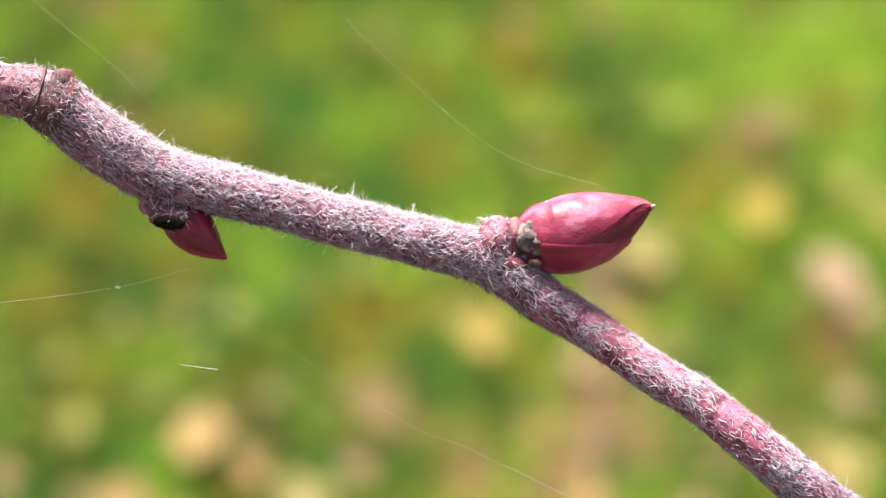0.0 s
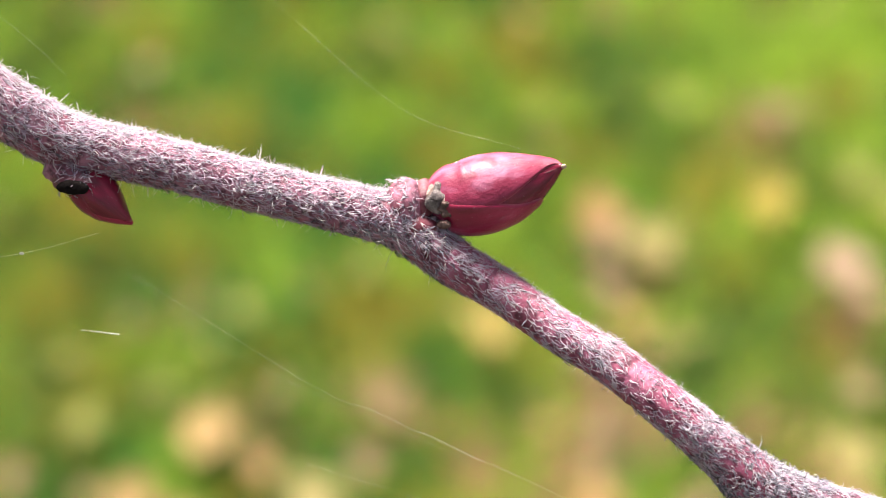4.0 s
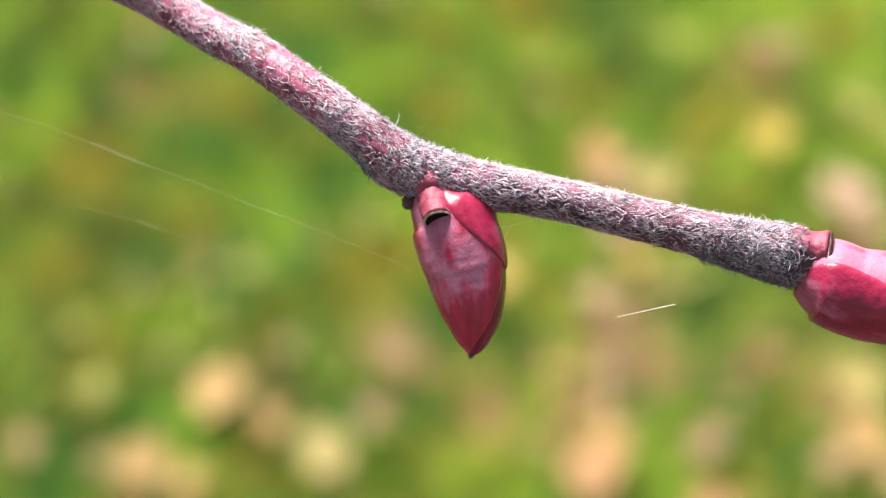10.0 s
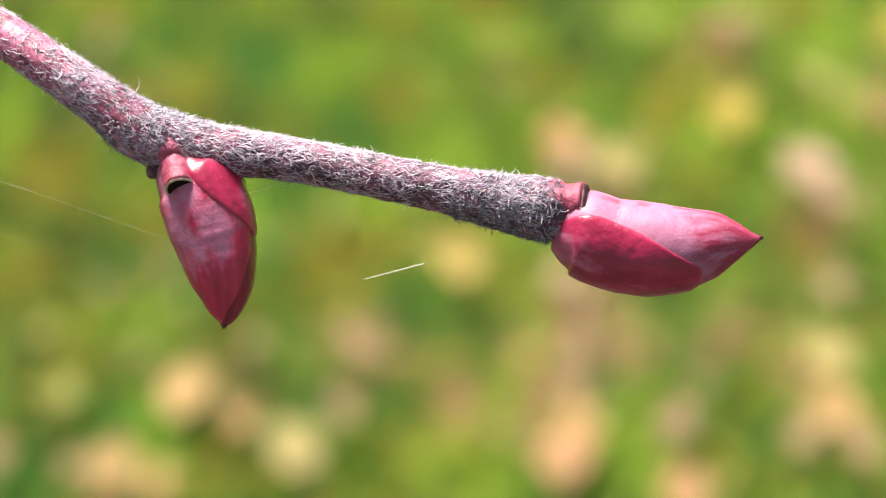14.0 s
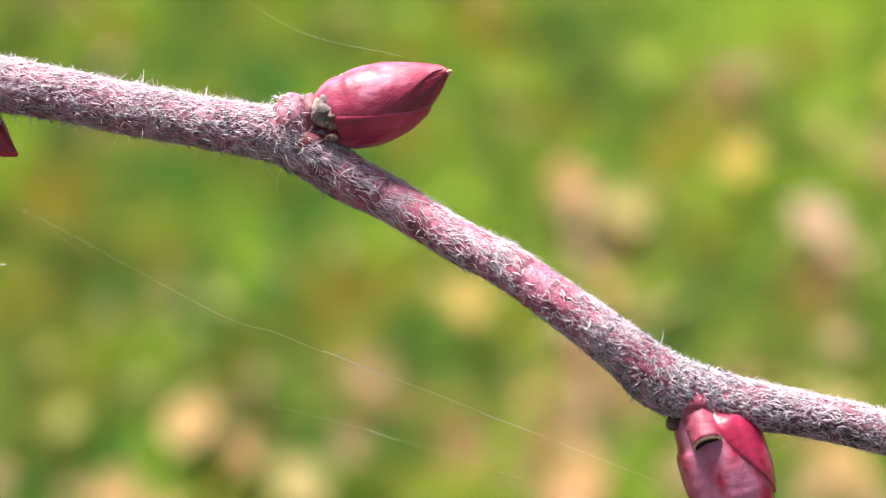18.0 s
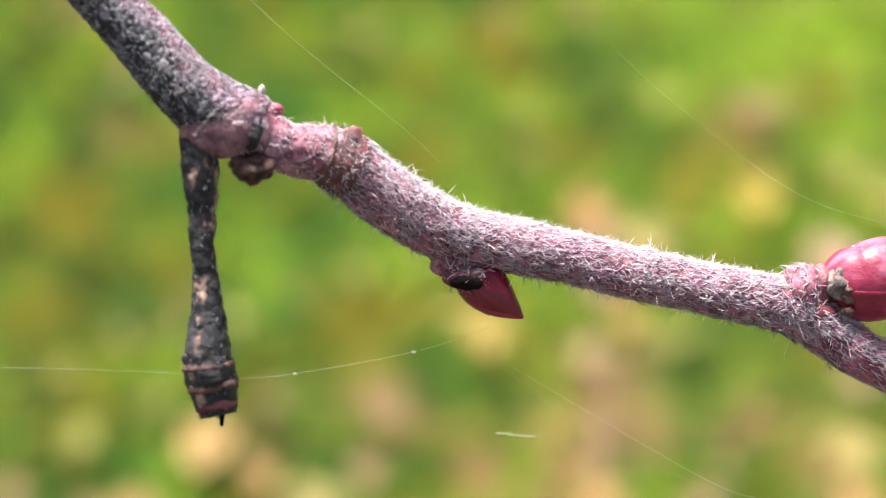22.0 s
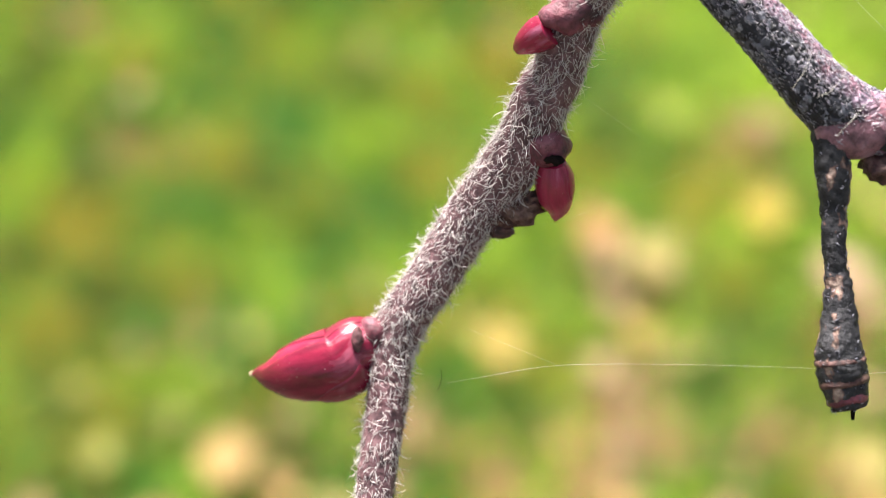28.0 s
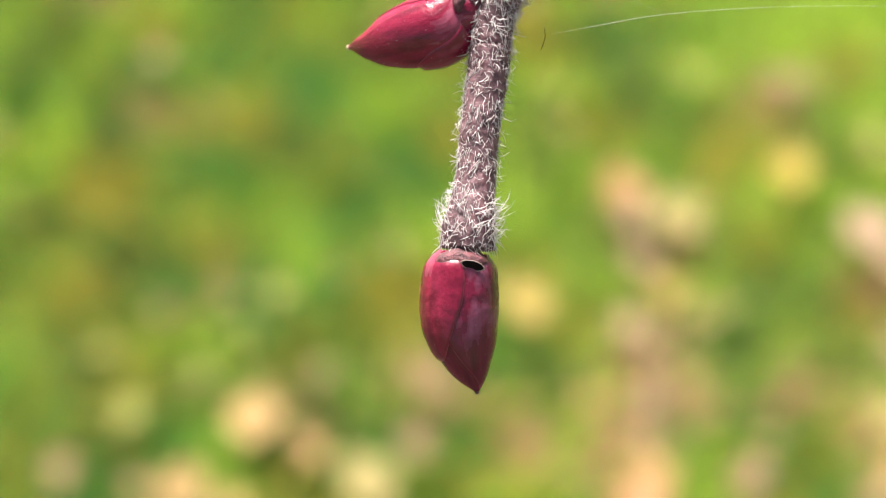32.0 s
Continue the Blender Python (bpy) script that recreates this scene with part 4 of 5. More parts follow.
# buds
bud(twig, BUD_END, [(180, 100, 0.95, 0.04, BUD_PINK, 5, (0.6, 0.5, 0.1)), (15, 128, 1.0, 0.07, BUD_PINK, 8, (0.72, 0.8, 0.25)), (-50, 82, 0.7, 0.17, BUD_BLOOM, 2.8, (0.52, 0.26, 0.12))],
    BUD_RED, label="plump crimson end bud with lilac bloom")
bud(twig, BUD_HANGING, [(180, 90, 0.9, 0.06, BUD_RICH, 3, (0.4, 0.3, 0.1)), (-38, 112, 1.0, 0.07, BUD_RICH, 5, (0.6, 0.62, -0.1)), (92, 94, 0.56, 0.14, BUD_BLOOM, 2.2, (0.5, 0.36, 0.2))],
    BUD_RED, label="hanging oval crimson bud with lilac bloom")
bud(twig, BUD_UPPER, [(150, 80, 0.95, 0.06, BUD_PINK, 4, (0.5, 0.5, 0.3)), (-20, 40, 0.985, 0.03, BUD_RED, 6, (0.2, 0.1, 0.1)), (66, 94, 0.99, 0.13, BUD_PINK, 7, (0.42, 0.46, 0.34)),
                      (-76, 68, 0.79, 0.17, BUD_BLOOM, 3.2, (0.55, 0.3, 0.05))], BUD_RED, label="pointed pink-red bud with overlapping scales")
bud(twig, BUD_LOW, [(30, 90, 0.99, 0.06, BUD_RED, 4, (0.2, 0.02, -0.1)), (-80, 60, 0.7, 0.08, BUD_RED, 3, (0.3, 0.1, 0.0))], BUD_BRIGHT, label="small dark crimson bud")
bud(twig, BUD_LEFT, [(180, 90, 0.9, 0.06, BUD_RED, 3, (0.3, 0.2, 0.1)), (-50, 62, 0.98, 0.05, BUD_BRIGHT, 4, (0.2, 0.1, 0.1)), (18, 66, 0.97, 0.12, BUD_RED, 5, (0.46, 0.3, 0.06)),
                     (74, 58, 0.5, 0.2, BUD_RED, 2.6, (0.36, 0.2, 0.1)), (-96, 45, 0.8, 0.12, BUD_RED, 3, (0.36, 0.2, 0.1))],
    BUD_RED, label="pointed glossy crimson bud")
bud(twig, BUD_BOTTOM, [(180, 90, 0.85, 0.06, BUD_DARK, 3, (0.3, 0.2, 0.1)), (50, 92, 0.99, 0.1, BUD_DARK, 5, (0.52, 0.36, 0.12)), (-70, 78, 0.74, 0.2, BUD_RED, 3.4, (0.4, 0.22, 0.1))],
    BUD_DARK, label="dark crimson bud at the tip of the side shoot")
bud(twig, BUD_S1, [(0, 90, 0.97, 0.06, BUD_BRIGHT, 4, (0.45, 0.35, 0.2)), (120, 80, 0.8, 0.08, BUD_RED, 3, (0.3, 0.2, 0.1))], BUD_BRIGHT, label="tiny bright pink bud")
bud(twig, BUD_S2, [(-20, 90, 0.98, 0.06, BUD_BLOOM, 4, (0.3, 0.2, 0.1)), (110, 80, 0.9, 0.08, BUD_BRIGHT, 3, (0.3, 0.2, 0.1))], BUD_BRIGHT, label="small pointed pink bud")

for rows, size, skin in ((BUD_END, 0.13, DRY_SKIN), (BUD_HANGING, 0.17, DRY_SKIN), (BUD_UPPER, 0.16, PALE_RIM), (BUD_LEFT, 0.17, PALE_RIM), (BUD_BOTTOM, 0.15, DRY_SKIN)):
    knob(twig, (*rows[-1][:3], size), "bud_tip", skin, (1, 1, 1), "", 0.4)

# stumps of leaf stalks, scars and collars
leaf_stalk(twig, STALK_END, STALK_SKIN, GREY_SCAR, DRY_SKIN, "pink leaf stalk stump", 0.3)
leaf_stalk(twig, STALK_HANGING, STALK_SKIN, DARK_SCAR, PALE_RIM, "pink leaf stalk stump with a dark cut face")
knob(twig, (7.35, 0.14, 9.15, 0.8), "leaf_scar", GREY_SCAR, (0.75, 0.38, 1.15), "greyish leaf scar", 0.4, 1.6)
knob(twig, (6.95, 0.3, 9.3, 0.55), "bud_scale_scar", TAN_RIM, (0.4, 0.5, 1.5), "pale brown rim of the scar", 0.4)
knob(twig, (7.95, 0.0, 8.75, 0.5), "bud_scale_scar", DRY_SKIN, (0.95, 0.45, 1.3), "", 0.5, 2.0)
knob(twig, (7.85, 0.15, 7.75, 0.4), "bud_scale_scar", DRY_SKIN, (1.1, 0.6, 0.6), "", 0.3)
knob(twig, (6.2, 0.6, 7.5, 0.95), "swelling", NODE_SKIN, (1.3, 0.6, 0.8), "", 0.2)
knob(twig, (8.45, 1.3, 11.35, 0.16), "speck", RIM_GREY, (1.3, 1, 0.9), "", 0.4)
knob(twig, (SPOTS[0][0] - 0.3, SPOTS[0][1] + 1.45, SPOTS[0][2] + 1.25, 1.35), "swelling", PINK_BARK, (1.35, 0.9, 0.85), "", 0.2)
knob(twig, (-14.32, 0.5, 9.46, 1.0), "swelling", FORK_SKIN, (1.25, 0.95, 0.8), "", 0.15)
for seed, hairs in ((65, PINK_HAIR), (66, GREY_HAIR)):
    fuzz("hair", np.array([(-15.52 + 0.2 * i, 0.35, 9.71 - 0.05 * i, 0.86) for i in range(11)]), 12, 0.45, 0.2, 0.5, 0.9, 0.026, hairs, in_a, seed, 1.0, "", 0.3, 0.5, (-0.2, -0.5, 0.8))
knob(twig, (-14.22, -0.42, 9.11, 0.5), "leaf_scar", DARK_SCAR, (2.0, 0.5, 0.85), "dark brown leaf scar", 0.2)
knob(twig, SPOTS[7], "swelling", SWELL_SKIN, (1.35, 0.75, 1.0), "smooth mauve swelling", 0.08)
knob(twig, SPOTS[9], "bud_scale_scar", DRY_SKIN, (1.0, 0.8, 0.9), "dark red dried scale", 0.3)
knob(twig, (-26.40, -3.95, 17.34, 0.66), "leaf_scar", STUB_BARK, (0.95, 0.7, 1.5), "blackened leaf scar", 0.4, 1.6)
knob(twig, (-29.2, -3.3, 17.2, 1.2), "swelling", STUB_BARK, (1.1, 0.95, 0.75), "", 0.25, 1.6)
knob(twig, SPOTS[1], "bud_scale_scar", DRY_SKIN, (1.3, 1.0, 0.8), "brown ragged scale", 0.5, 2.0)
knob(twig, (-25.1, -2.7, 18.75, 0.42), "bud_point", STALK_SKIN, (1.1, 0.8, 1.0), "tiny pink point")
knob(twig, SPOTS[2], "speck", RIM_GREY, (0.8, 1, 1.4))
disc(twig, SPOTS[4], (-0.6, -1, -0.1), "leaf_scar", DARK_SCAR, DARK_SCAR, 1.25, "dark leaf scar")
tube("scar_rim", spline(SCAR_EDGE, 0.08)[0], RIM_GREY, twig, "pale rim of the leaf scar", 8, 0.03, 3.0)
knob(twig, SPOTS[5], "bud_scale_scar", DRY_SKIN, (0.9, 1.2, 1.3), "ragged brown scale", 0.5, 1.8)
knob(twig, SPOTS[6], "bud_scale_scar", RING_SKIN, (1.5, 1.0, 0.9), "", 0.3)
knob(twig, SPOTS[8], "swelling", DARK_SCAR, (1.2, 1.0, 0.8))
knob(twig, SPOTS_LEFT[9], "swelling", FORK_SKIN, (1.0, 0.9, 1.0), "", 0.25)
lump = np.array([(SPOTS_LEFT[9][0] - 0.5 + 0.1 * i, SPOTS_LEFT[9][1], SPOTS_LEFT[9][2], 0.95) for i in range(12)])
fuzz("hair", lump, 9, 0.6, 0.4, -0.5, 0.8, 0.026, CREAM_HAIR, side_a, 31, 1.0)
knob(twig, SPOTS_LEFT[0], "leaf_scar", RING_SKIN, (0.55, 0.35, 1.2), "grey leaf scar", 0.25)
knob(twig, (-56.33, 3.1, -10.44, 1.1), "leaf_scar", RING_SKIN, (1.35, 0.75, 0.75), "dark red cushion over the bud", 0.2)
disc(twig, (-55.67, 2.18, -10.69, 0.3), (0.15, -1, -0.35), "leaf_scar", DARK_SCAR, TAN_RIM, 2.5, "dark slit-like leaf scar with a tan rim")
knob(twig, SPOTS_LEFT[1], "bud_scale_scar", FORK_SKIN, (1.25, 0.9, 0.9), "", 0.25)
knob(twig, SPOTS_LEFT[2], "bud_scale_scar", FORK_SKIN, (1.05, 0.9, 0.8), "", 0.25)
knob(twig, (-44.86, 1.0, 15.94, 0.5), "leaf_scar", DARK_SCAR, (1.3, 0.5, 0.6), "dark leaf scar", 0.4)
knob(twig, SPOTS_LEFT[3], "dried_scale", DRY_SKIN, (2.0, 0.8, 1.0), "brown withered scale", 0.7, 2.2)
knob(twig, SPOTS_LEFT[4], "dried_scale", DRY_SKIN, (1.9, 0.8, 0.9), "brown withered scale", 0.7, 2.2)
knob(twig, SPOTS_LEFT[5], "dried_scale", DRY_SKIN, (1.6, 0.9, 0.9), "", 0.4)


def nearest(way, place):
    return int(np.argmin(np.linalg.norm(way[:, :3] - np.array(place[:3]), axis=1)))


k = nearest(main_way, (SPOTS[3][0] - 0.5, *SPOTS[3][1:]))
collar(twig, main_way, k + 3, 1.1, 0.2, RING_SKIN)
collar(twig, main_way, k - 4, 0.1, 0.17, DRY_SKIN, "bud_scale_scar", "thin brown ridge")
knob(twig, (-20.9, -1.2, 17.0, 1.05), "bud_scale_scar", RING_SKIN, (0.95, 1.2, 0.95), "", 0.35, 1.6)
fuzz("hair", main_way[k - 2:k + 10], 5, 0.5, 0.2, 0.4, 0.8, 0.034, GREY_HAIR, in_a, 28, 1.04)
fuzz("hair", main_way[k - 1:k + 9], 12, 0.4, 0.2, 0.4, 0.8, 0.024, WHITE_HAIR, in_a, 41, 1.04)
knob(twig, (5.4, 1.55, 8.75, 1.78), "swelling", PINK_BARK, (0.75, 1.0, 0.98), "downy cushion under the bud", 0.12)
knob(twig, (6.55, 1.45, 8.95, 1.35), "swelling", NODE_SKIN, (0.55, 1.0, 1.05), "bare red skin round the bud's foot", 0.12)
for at, wide in ((4.6, 0.1), (5.3, 0.12), (5.95, 0.1)):
    hoop = np.array([(at + 0.02 * i, 1.55, 8.7, 1.72 - 0.9 * (at - 5.3) ** 2 * 0.4) for i in range(8)])
    fuzz("hair", hoop, 42, 0.5, 0.25, -0.2, 0.9, 0.027, WHITE_HAIR, in_a, int(at * 10), 1.0, "", 0.5, 0.5)
    fuzz("hair", hoop, 14, 0.4, 0.2, -0.2, 0.8, 0.03, GREY_HAIR, in_a, int(at * 10) + 1, 1.0)
knob(twig, (28.4, -2.15, -8.0, 1.15), "swelling", STALK_SKIN, (1.0, 0.9, 0.95), "", 0.15)
fuzz("hair", np.array([(27.6 + 0.15 * i, -1.9, -7.2, 1.2) for i in range(12)]), 10, 0.4, 0.15, 0.4, 0.8, 0.024, PALE_HAIR, in_b, 61, 1.0, "", 0.5)
knob(twig, BUD_FOOT[1], "swelling", SWELL_SKIN, (1.05, 0.95, 1.0), "", 0.06)
knob(twig, BUD_FOOT[0], "swelling", NODE_SKIN, (0.9, 0.9, 1.0), "", 0.15)
k = nearest(side_way, SIDE_A[2])
collar(twig, side_way, k - 5, 0.3, 0.12, SWELL_SKIN)
collar(twig, side_way, k, 0.3, 0.16, RING_SKIN)
collar(twig, side_way, k + 5, 0.16, 0.3, DRY_SKIN)
for rows, skin in zip(FORK_RIMS, (RIM_GREY, TAN_RIM)):
    tube("scar_rim", spline(rows, 0.1)[0], skin, twig, "", 8, 0.02, 3.0)
collar(twig, stub_way, len(stub_way) - 12, 0.25, 0.12, DRY_SKIN)
collar(twig, stub_way, len(stub_way) - 20, 0.2, 0.12, DRY_SKIN)
collar(twig, stub_way, len(stub_way) - 5, 0.3, 0.08, NODE_SKIN)
spur, _ = spline([(-51.5, -3.8, 55, 0.9), (-53.6, -3.9, 50, 0.65), (SPOTS[10][0] - 0.4, SPOTS[10][1], SPOTS[10][2] + 6, 0.7), (SPOTS[10][0] - 0.2, SPOTS[10][1], SPOTS[10][2] + 2, 0.8),
                  (*SPOTS[10][:3], 0.3)], 0.2)
tube("dead_stub", spur, STUB_BARK, twig, "short dead spur", 20, 0.08, 1.5, 1.0, True, 0.05)
tube("pin", np.array([(STUB[-1][0] + 0.2, STUB[-1][1], STUB[-1][2] + 0.1 - i * 0.12, 0.16 - i * 0.01) for i in range(7)]), DARK_SCAR, twig, "", 8, 0.0)


# ---- silk ----
def silk(rows, *thick):
    """A spider thread through the rows; its glints are put into the shape as thicker stretches."""
    ob = tagged(new("spider_thread"), "fine pale spider thread strung beside the twig", "spider thread", "spider threads")
    ob.matrix_world = BASE
    span = math.dist(rows[0][:3], rows[-1][:3])
    way, _ = spline([list(r[:3]) + [thick[min(i, len(thick) - 1)]] for i, r in enumerate(rows)], min(0.8, span / 24))
    way[:, 3] = np.maximum(way[:, 3], 0.001)
    tube("strand", way, SILK, ob, "", 5, 0.0)
    return ob


def glint_lump(thread, row, size):
    # a glint of light on the thread, modelled as a small lump
    knob(thread, (*row[:3], size), "glint_lump", SILK, (1.6, 1, 0.9), "lump of silk added to stand for a glint", 0.2)


thread = silk(SILK_A, 0.005, 0.01, 0.008, 0.006)
glint_lump(thread, SILK_A[2], 0.1)
glint_lump(thread, SILK_A[1], 0.07)
silk(SILK_B, 0.002, 0.002, 0.003)
# short thick length that stands for a lone glint
silk(SILK_C, 0.012, 0.02)
silk(SILK_D, 0.005, 0.004, 0.003)
silk(SILK_E, 0.004, 0.006, 0.01, 0.008, 0.022, 0.024, 0.008, 0.011, 0.007, 0.016, 0.016, 0.006, 0.004)
silk(SILK_F, 0.003, 0.005, 0.014, 0.012, 0.005, 0.003)
# another glint drawn as a thick bit of thread
silk(SILK_G, 0.012, 0.024)
silk(SILK_H, 0.004, 0.005, 0.006, 0.004, 0.003)
silk(SILK_K, 0.0015, 0.0025, 0.0015)
silk(SILK_L, 0.0015, 0.002, 0.0015)
silk(SILK_I, 0.003, 0.007, 0.009, 0.007, 0.006, 0.006)
silk(SILK_M, 0.004, 0.003, 0.002)
silk(SILK_N, 0.005, 0.008, 0.007, 0.005)
silk(SILK_O, 0.006, 0.005, 0.004)
for rows in WRAPS:
    silk(rows, 0.006, 0.013, 0.01, 0.013, 0.006)
silk(RIDGE, 0.008, 0.012, 0.01, 0.014, 0.01)
silk(WRAP, 0.008, 0.013, 0.01)
fleck = tagged(new("dark_fibre"), "short dark curled fibre caught on a spider thread", "fibre")
fleck.matrix_world = BASE
fw, _ = spline([list(r[:3]) + [0.022] for r in SPOTS_LEFT[6:9]], 0.1)
tube("strand", fw, DARK_SCAR, fleck, "", 6, 0.0)

# ---- the lawn ----
rng = random.Random(5)
n, far = 60, 400.0
gv, gf = [], []
radii = [0.0, 0.25, 0.5, 0.8, 1.2, 1.8, 2.6, 4, 7, 12, 25, 60, 150, far]
for i, rad in enumerate(radii):
    for j in range(n):
        q = 2 * math.pi * j / n
        x, y = rad * math.cos(q), 0.9 + rad * math.sin(q)
        gv.append((x, y, 0.006 * noise.noise(Vector((x * 3, y * 3, 0))) - 0.004))
for i in range(len(radii) - 1):
    gf += [(i * n + j, i * n + (j + 1) % n, (i + 1) * n + (j + 1) % n, (i + 1) * n + j) for j in range(n)]
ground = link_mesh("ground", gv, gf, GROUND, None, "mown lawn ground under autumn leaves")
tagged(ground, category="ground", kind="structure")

# tufts of other growth, and painted shade spots, kind by kind: place and radius
BRIGHT_TUFTS = [
    (0.061, 1.068, 0.025), (-0.157, 0.813, 0.018), (-0.277, 1.010, 0.025), (0.262, 1.001, 0.021), (0.032, 0.926, 0.020), (0.283, 1.182, 0.050), (0.219, 1.148, 0.039),
    (0.155, 1.088, 0.023), (-0.025, 0.916, 0.018), (0.136, 0.863, 0.018), (-0.111, 0.883, 0.025), (-0.192, 0.800, 0.016),
]
PLAIN_TUFTS = [
    (0.013, 0.790, 0.018), (0.187, 0.866, 0.014),
]
DEEP_TUFTS = [
    (-0.168, 1.104, 0.021), (-0.180, 0.718, 0.018), (-0.220, 0.698, 0.021), (-0.023, 0.724, 0.021), (-0.171, 0.969, 0.029), (-0.068, 0.734, 0.020), (-0.185, 0.862, 0.018),
    (-0.141, 0.839, 0.029), (-0.110, 1.068, 0.032), (0.097, 1.146, 0.021), (-0.007, 0.803, 0.025), (-0.043, 0.978, 0.029), (0.133, 0.812, 0.014),
]
OLIVE_TUFTS = [
    (-0.221, 1.142, 0.023), (-0.247, 0.963, 0.025), (0.221, 0.828, 0.016), (-0.014, 1.102, 0.020), (0.076, 1.036, 0.018), (-0.172, 0.895, 0.018), (-0.242, 0.858, 0.016),
    (-0.117, 0.805, 0.016), (0.029, 1.147, 0.020), (0.164, 0.994, 0.021), (-0.050, 0.850, 0.027),
]
DRY_TUFTS = [
    (0.109, 0.792, 0.011), (0.073, 0.780, 0.011), (0.111, 0.750, 0.011), (0.059, 0.742, 0.010), (0.117, 0.841, 0.009),
    (-0.214, 1.040, 0.014), (0.211, 0.730, 0.020), (-0.038, 0.772, 0.021), (-0.097, 0.746, 0.014), (0.092, 0.790, 0.015), (0.120, 0.899, 0.018), (0.170, 0.767, 0.018),
    (0.015, 0.730, 0.016), (0.102, 0.830, 0.012), (0.062, 0.712, 0.021), (0.203, 1.052, 0.020), (0.083, 0.748, 0.015), (0.242, 0.865, 0.020),
]
# shaded spots of the lawn, painted with darker blades
SHADE_TUFTS = [
    (-0.288, 1.136, 0.025), (-0.129, 0.990, 0.021), (-0.225, 0.724, 0.021), (-0.060, 0.809, 0.014), (0.216, 0.911, 0.014), (-0.233, 0.769, 0.021), (-0.172, 0.773, 0.018),
    (-0.108, 0.723, 0.014), (-0.275, 0.921, 0.021), (0.258, 0.801, 0.021), (0.158, 0.819, 0.020), (-0.223, 0.886, 0.027), (-0.062, 1.119, 0.021), (-0.304, 1.093, 0.021),
    (0.226, 1.016, 0.018), (-0.236, 1.013, 0.021), (0.198, 0.797, 0.018), (0.033, 0.777, 0.020), (0.166, 0.860, 0.023), (0.107, 1.071, 0.020), (-0.238, 0.797, 0.020),
    (0.038, 0.984, 0.020), (-0.107, 0.777, 0.018),
]
PATCHES = [(*tuft, kind) for kind, tufts in enumerate((BRIGHT_TUFTS, PLAIN_TUFTS, DEEP_TUFTS, OLIVE_TUFTS, DRY_TUFTS, SHADE_TUFTS)) for tuft in tufts]
rng.shuffle(PATCHES)
for k in range(90):
    PATCHES.append((rng.uniform(-0.4, 0.4), rng.uniform(0.6, 1.35), rng.uniform(0.012, 0.022), rng.choice([0, 0, 2, 2, 3, 3, 4, 5, 5])))


def growth(x, y):
    """The kind of blade at a place: tufts and patches about as wide as a palm, longer away from the path than across."""
    for px, py, pr, kind in PATCHES:
        d = math.hypot(x - px, (y - py) * 0.66) / pr
        if d < 1 and rng.random() < 1.25 * (1 - d ** 3):
            return kind
    g = noise.noise(Vector((x * 16, y * 11, 3.0))) + 0.6 * noise.noise(Vector((x * 38, y * 26, 8.0))) + rng.uniform(-0.15, 0.15) + 0.5 * x + 0.15 * (y - 0.9)
    return 0 if g > 0.25 else 1 if g > -0.1 else 3 if g > -0.3 else 2


bv, bf, bi = [], [], []
while len(bi) < 64000 * 3:
    x, y = rng.gauss(0, 0.45), 0.92 + rng.gauss(0, 0.42)
    # no blades on the added dark strip out of view
    if y < 0.42 + 0.05 * noise.noise(Vector((x * 4, 1.0, 0))):
        continue
    h = rng.uniform(0.018, 0.045)
    w = rng.uniform(0.0012, 0.0024)
    q, lean = rng.uniform(0, 2 * math.pi), rng.uniform(0.15, 1.0) * h
    dx, dy = math.cos(q), math.sin(q)
    z = -0.004
    k = len(bv)
    for s, f in ((0.0, 1.0), (0.5, 0.8)):
        cx, cy = x + dx * lean * s * s, y + dy * lean * s * s
        bv += [(cx - dy * w * f, cy + dx * w * f, z + h * s), (cx + dy * w * f, cy - dx * w * f, z + h * s)]
    bv.append((x + dx * lean, y + dy * lean, z + h * 0.9))
    bf += [(k, k + 1, k + 3, k + 2), (k + 2, k + 3, k + 4)]
    kind = growth(x, y)
    bi += [kind, kind, kind]
grass = link_mesh("grass", bv, bf, GRASS, None, "short lawn grass, green with olive and straw blades")
grass.data.polygons.foreach_set("material_index", [bi[i // 2 * 3] for i in range(len(bf))])
tagged(grass, category="grass", kind="stuff")


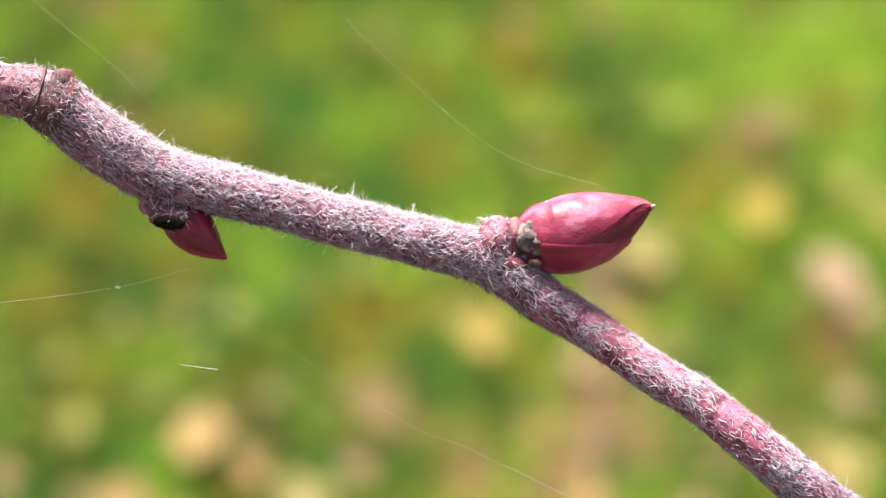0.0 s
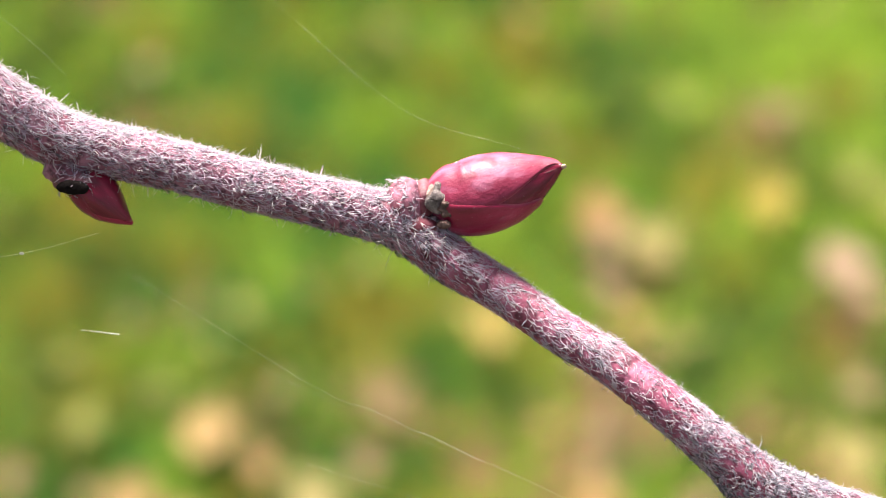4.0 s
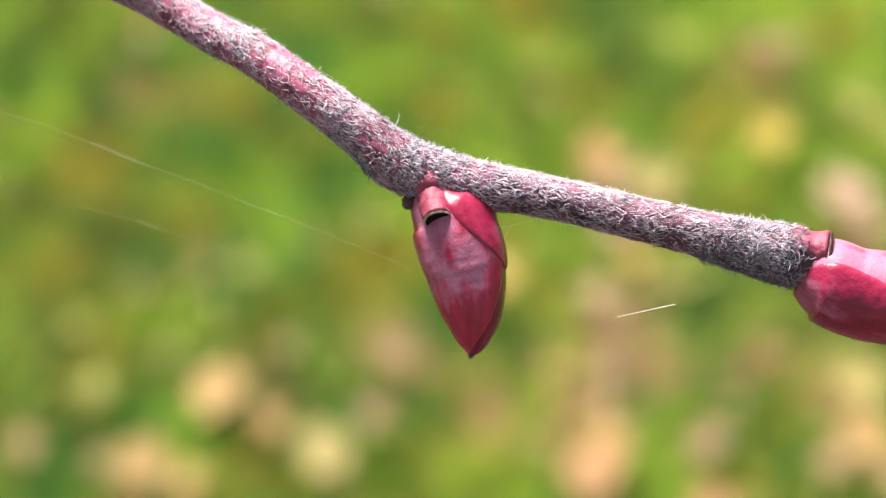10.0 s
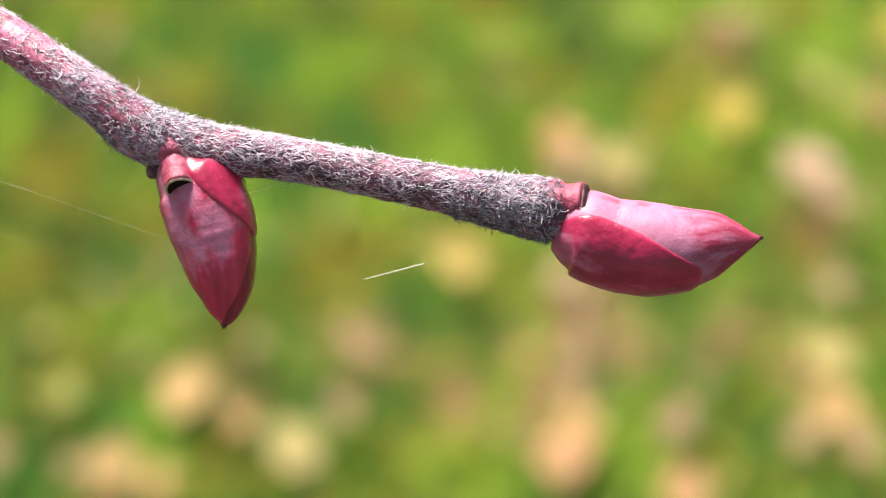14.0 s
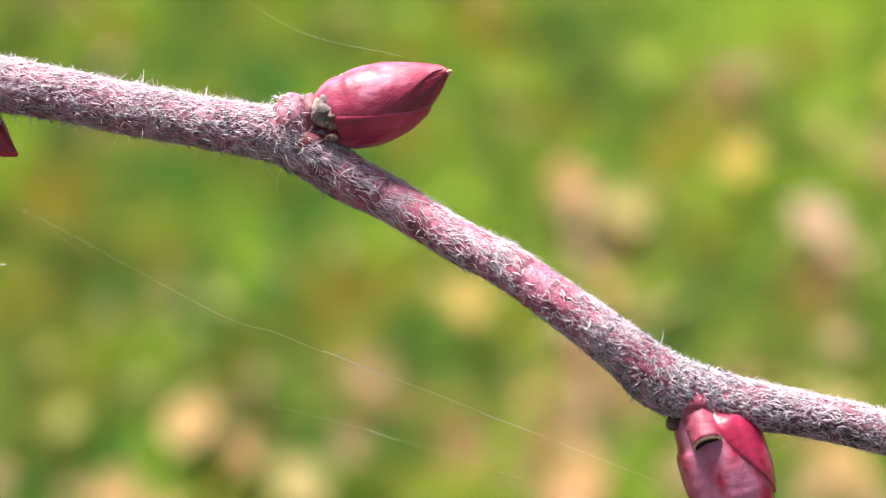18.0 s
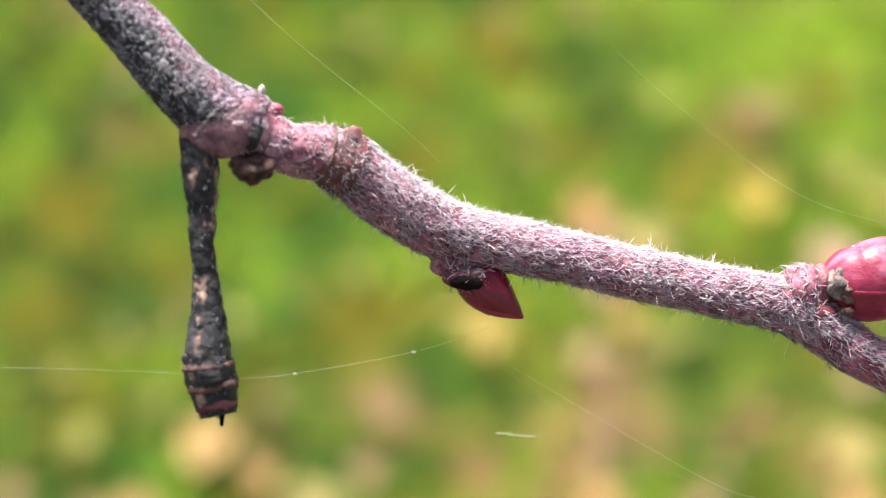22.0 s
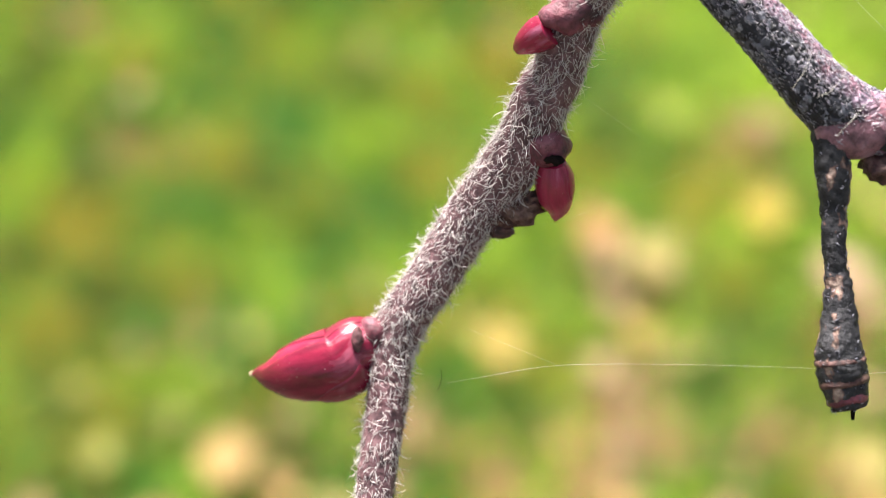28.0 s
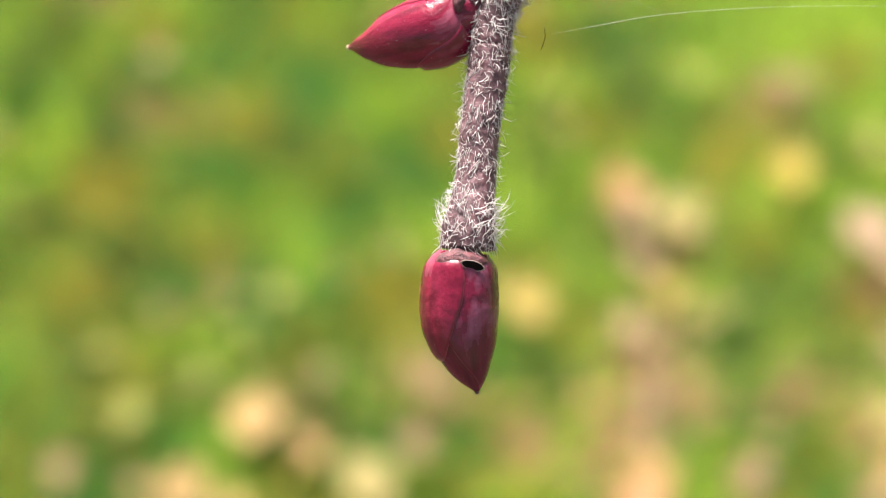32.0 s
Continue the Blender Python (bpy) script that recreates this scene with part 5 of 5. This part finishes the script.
# ---- fallen leaves ----
def fallen_leaf(x, y, size, turn, tint, tilt=(0, 0), lift=0.04):
    """An oval leaf with a pointed tip, its halves folded up a little from the rib, and its stalk."""
    thing = tagged(new("fallen_leaf"), "fallen " + {"yellow": "bright yellow", "gold": "dull golden", "peach": "peach-coloured", "pale": "pale straw-yellow", "pink": "faded pinkish",
                   "orange": "dull orange", "tan": "tan withered", "olive": "yellow-green", "brown": "brown withered"}[tint] + " autumn leaf lying on the grass",
                   "leaf", "fallen leaves")
    nu, nv = 14, 8
    v, f = [], []
    curl = rng.uniform(0.1, 0.4)
    for i in range(nu + 1):
        u = i / nu
        half = 0.36 * size * math.sin(math.pi * u ** 0.8) ** 0.75 if 0 < i < nu else 0.0005
        half *= 1 + 0.06 * (i % 2)
        for j in range(nv + 1):
            s = 2 * j / nv - 1
            v.append((size * (u - 0.5), half * s, curl * size * (0.22 * abs(s) ** 1.5 * half / (0.36 * size) + 0.3 * (u - 0.5) ** 2)
                      + 0.02 * size * noise.noise(Vector((u * 3, s * 2, x * 50)))))
    for i in range(nu):
        f += [(i * (nv + 1) + j, i * (nv + 1) + j + 1, (i + 1) * (nv + 1) + j + 1, (i + 1) * (nv + 1) + j) for j in range(nv)]
    link_mesh("blade", v, f, LEAF_SKIN[tint], thing)
    rib = np.array([(size * (u - 0.5) / MM, 0, (0.3 * curl * size * (u - 0.5) ** 2 + 0.0004) / MM, 0.7 - 0.5 * max(u, 0)) for u in np.linspace(-0.35, 0.97, 16)])
    tube("stalk", rib, LEAF_RIB, thing, "", 6, 0.0)
    thing.matrix_world = pose(x, y, lift, *tilt) @ pose(0, 0, 0, 0, 0, turn)
    return thing


LEAVES_NEAR_SIDE = [
    (-0.132, 0.722, 0.035, "peach"), (-0.167, 0.672, 0.029, "peach"), (-0.141, 0.657, 0.020, "peach"),
    (-0.070, 0.677, 0.035, "pale"), (-0.202, 0.730, 0.022, "olive"), (-0.232, 0.685, 0.020, "tan"), (0.074, 0.661, 0.037, "orange"),
    (0.086, 0.680, 0.022, "peach"), (0.092, 0.781, 0.018, "brown"), (0.086, 0.741, 0.022, "brown"), (0.082, 0.709, 0.018, "tan"),
    (0.135, 0.680, 0.025, "brown"), (0.223, 0.721, 0.034, "pale"), (0.220, 0.683, 0.032, "peach"), (0.231, 0.654, 0.024, "tan"),
    (0.202, 0.664, 0.022, "tan"), (0.135, 0.626, 0.030, "orange"), (-0.036, 0.756, 0.024, "tan"), (0.234, 0.777, 0.022, "tan"),
    (-0.044, 0.705, 0.020, "brown"), (-0.100, 0.697, 0.018, "orange"),
]
LEAVES_ON_THE_LAWN = [
    (0.197, 0.945, 0.034, "yellow"), (0.236, 0.887, 0.035, "pink"), (0.246, 0.859, 0.020, "pink"), (0.206, 1.042, 0.022, "tan"),
    (0.145, 1.053, 0.020, "olive"), (0.255, 0.980, 0.025, "olive"), (0.275, 0.952, 0.022, "olive"), (0.090, 0.930, 0.034, "orange"),
    (0.121, 0.897, 0.035, "pale"), (0.093, 0.900, 0.025, "tan"), (0.022, 0.816, 0.032, "gold"), (-0.124, 0.827, 0.018, "olive"),
    (-0.213, 1.073, 0.018, "tan"), (0.107, 0.828, 0.022, "gold"), (0.092, 0.858, 0.024, "brown"), (0.081, 0.800, 0.022, "tan"), (0.313, 1.024, 0.030, "yellow"),
]
for x, y, size, tint in LEAVES_NEAR_SIDE + LEAVES_ON_THE_LAWN:
    fallen_leaf(x, y, size * 1.12, rng.choice((-90, 90)) + rng.uniform(-30, 30), tint, (rng.uniform(0, 14), rng.uniform(-10, 10)))
for k in range(40):
    x, y = rng.uniform(-0.36, 0.36), rng.uniform(0.62, 1.22)
    fallen_leaf(x, y, rng.uniform(0.012, 0.02), rng.uniform(0, 360), rng.choice(["olive", "olive", "tan", "tan", "orange"] if y < 1 else ["olive", "tan"]),
                (rng.uniform(-5, 25), rng.uniform(-15, 15)), 0.026)
for k in range(46):
    x, y = rng.uniform(-1.1, 1.1), rng.uniform(0.1, 2.2)
    if not (-0.42 < x < 0.42 and 0.55 < y < 1.45):
        fallen_leaf(x, y, rng.uniform(0.03, 0.05), rng.uniform(0, 360), rng.choice(list(LEAF_TINTS)))


def motions():
    pass


motions()
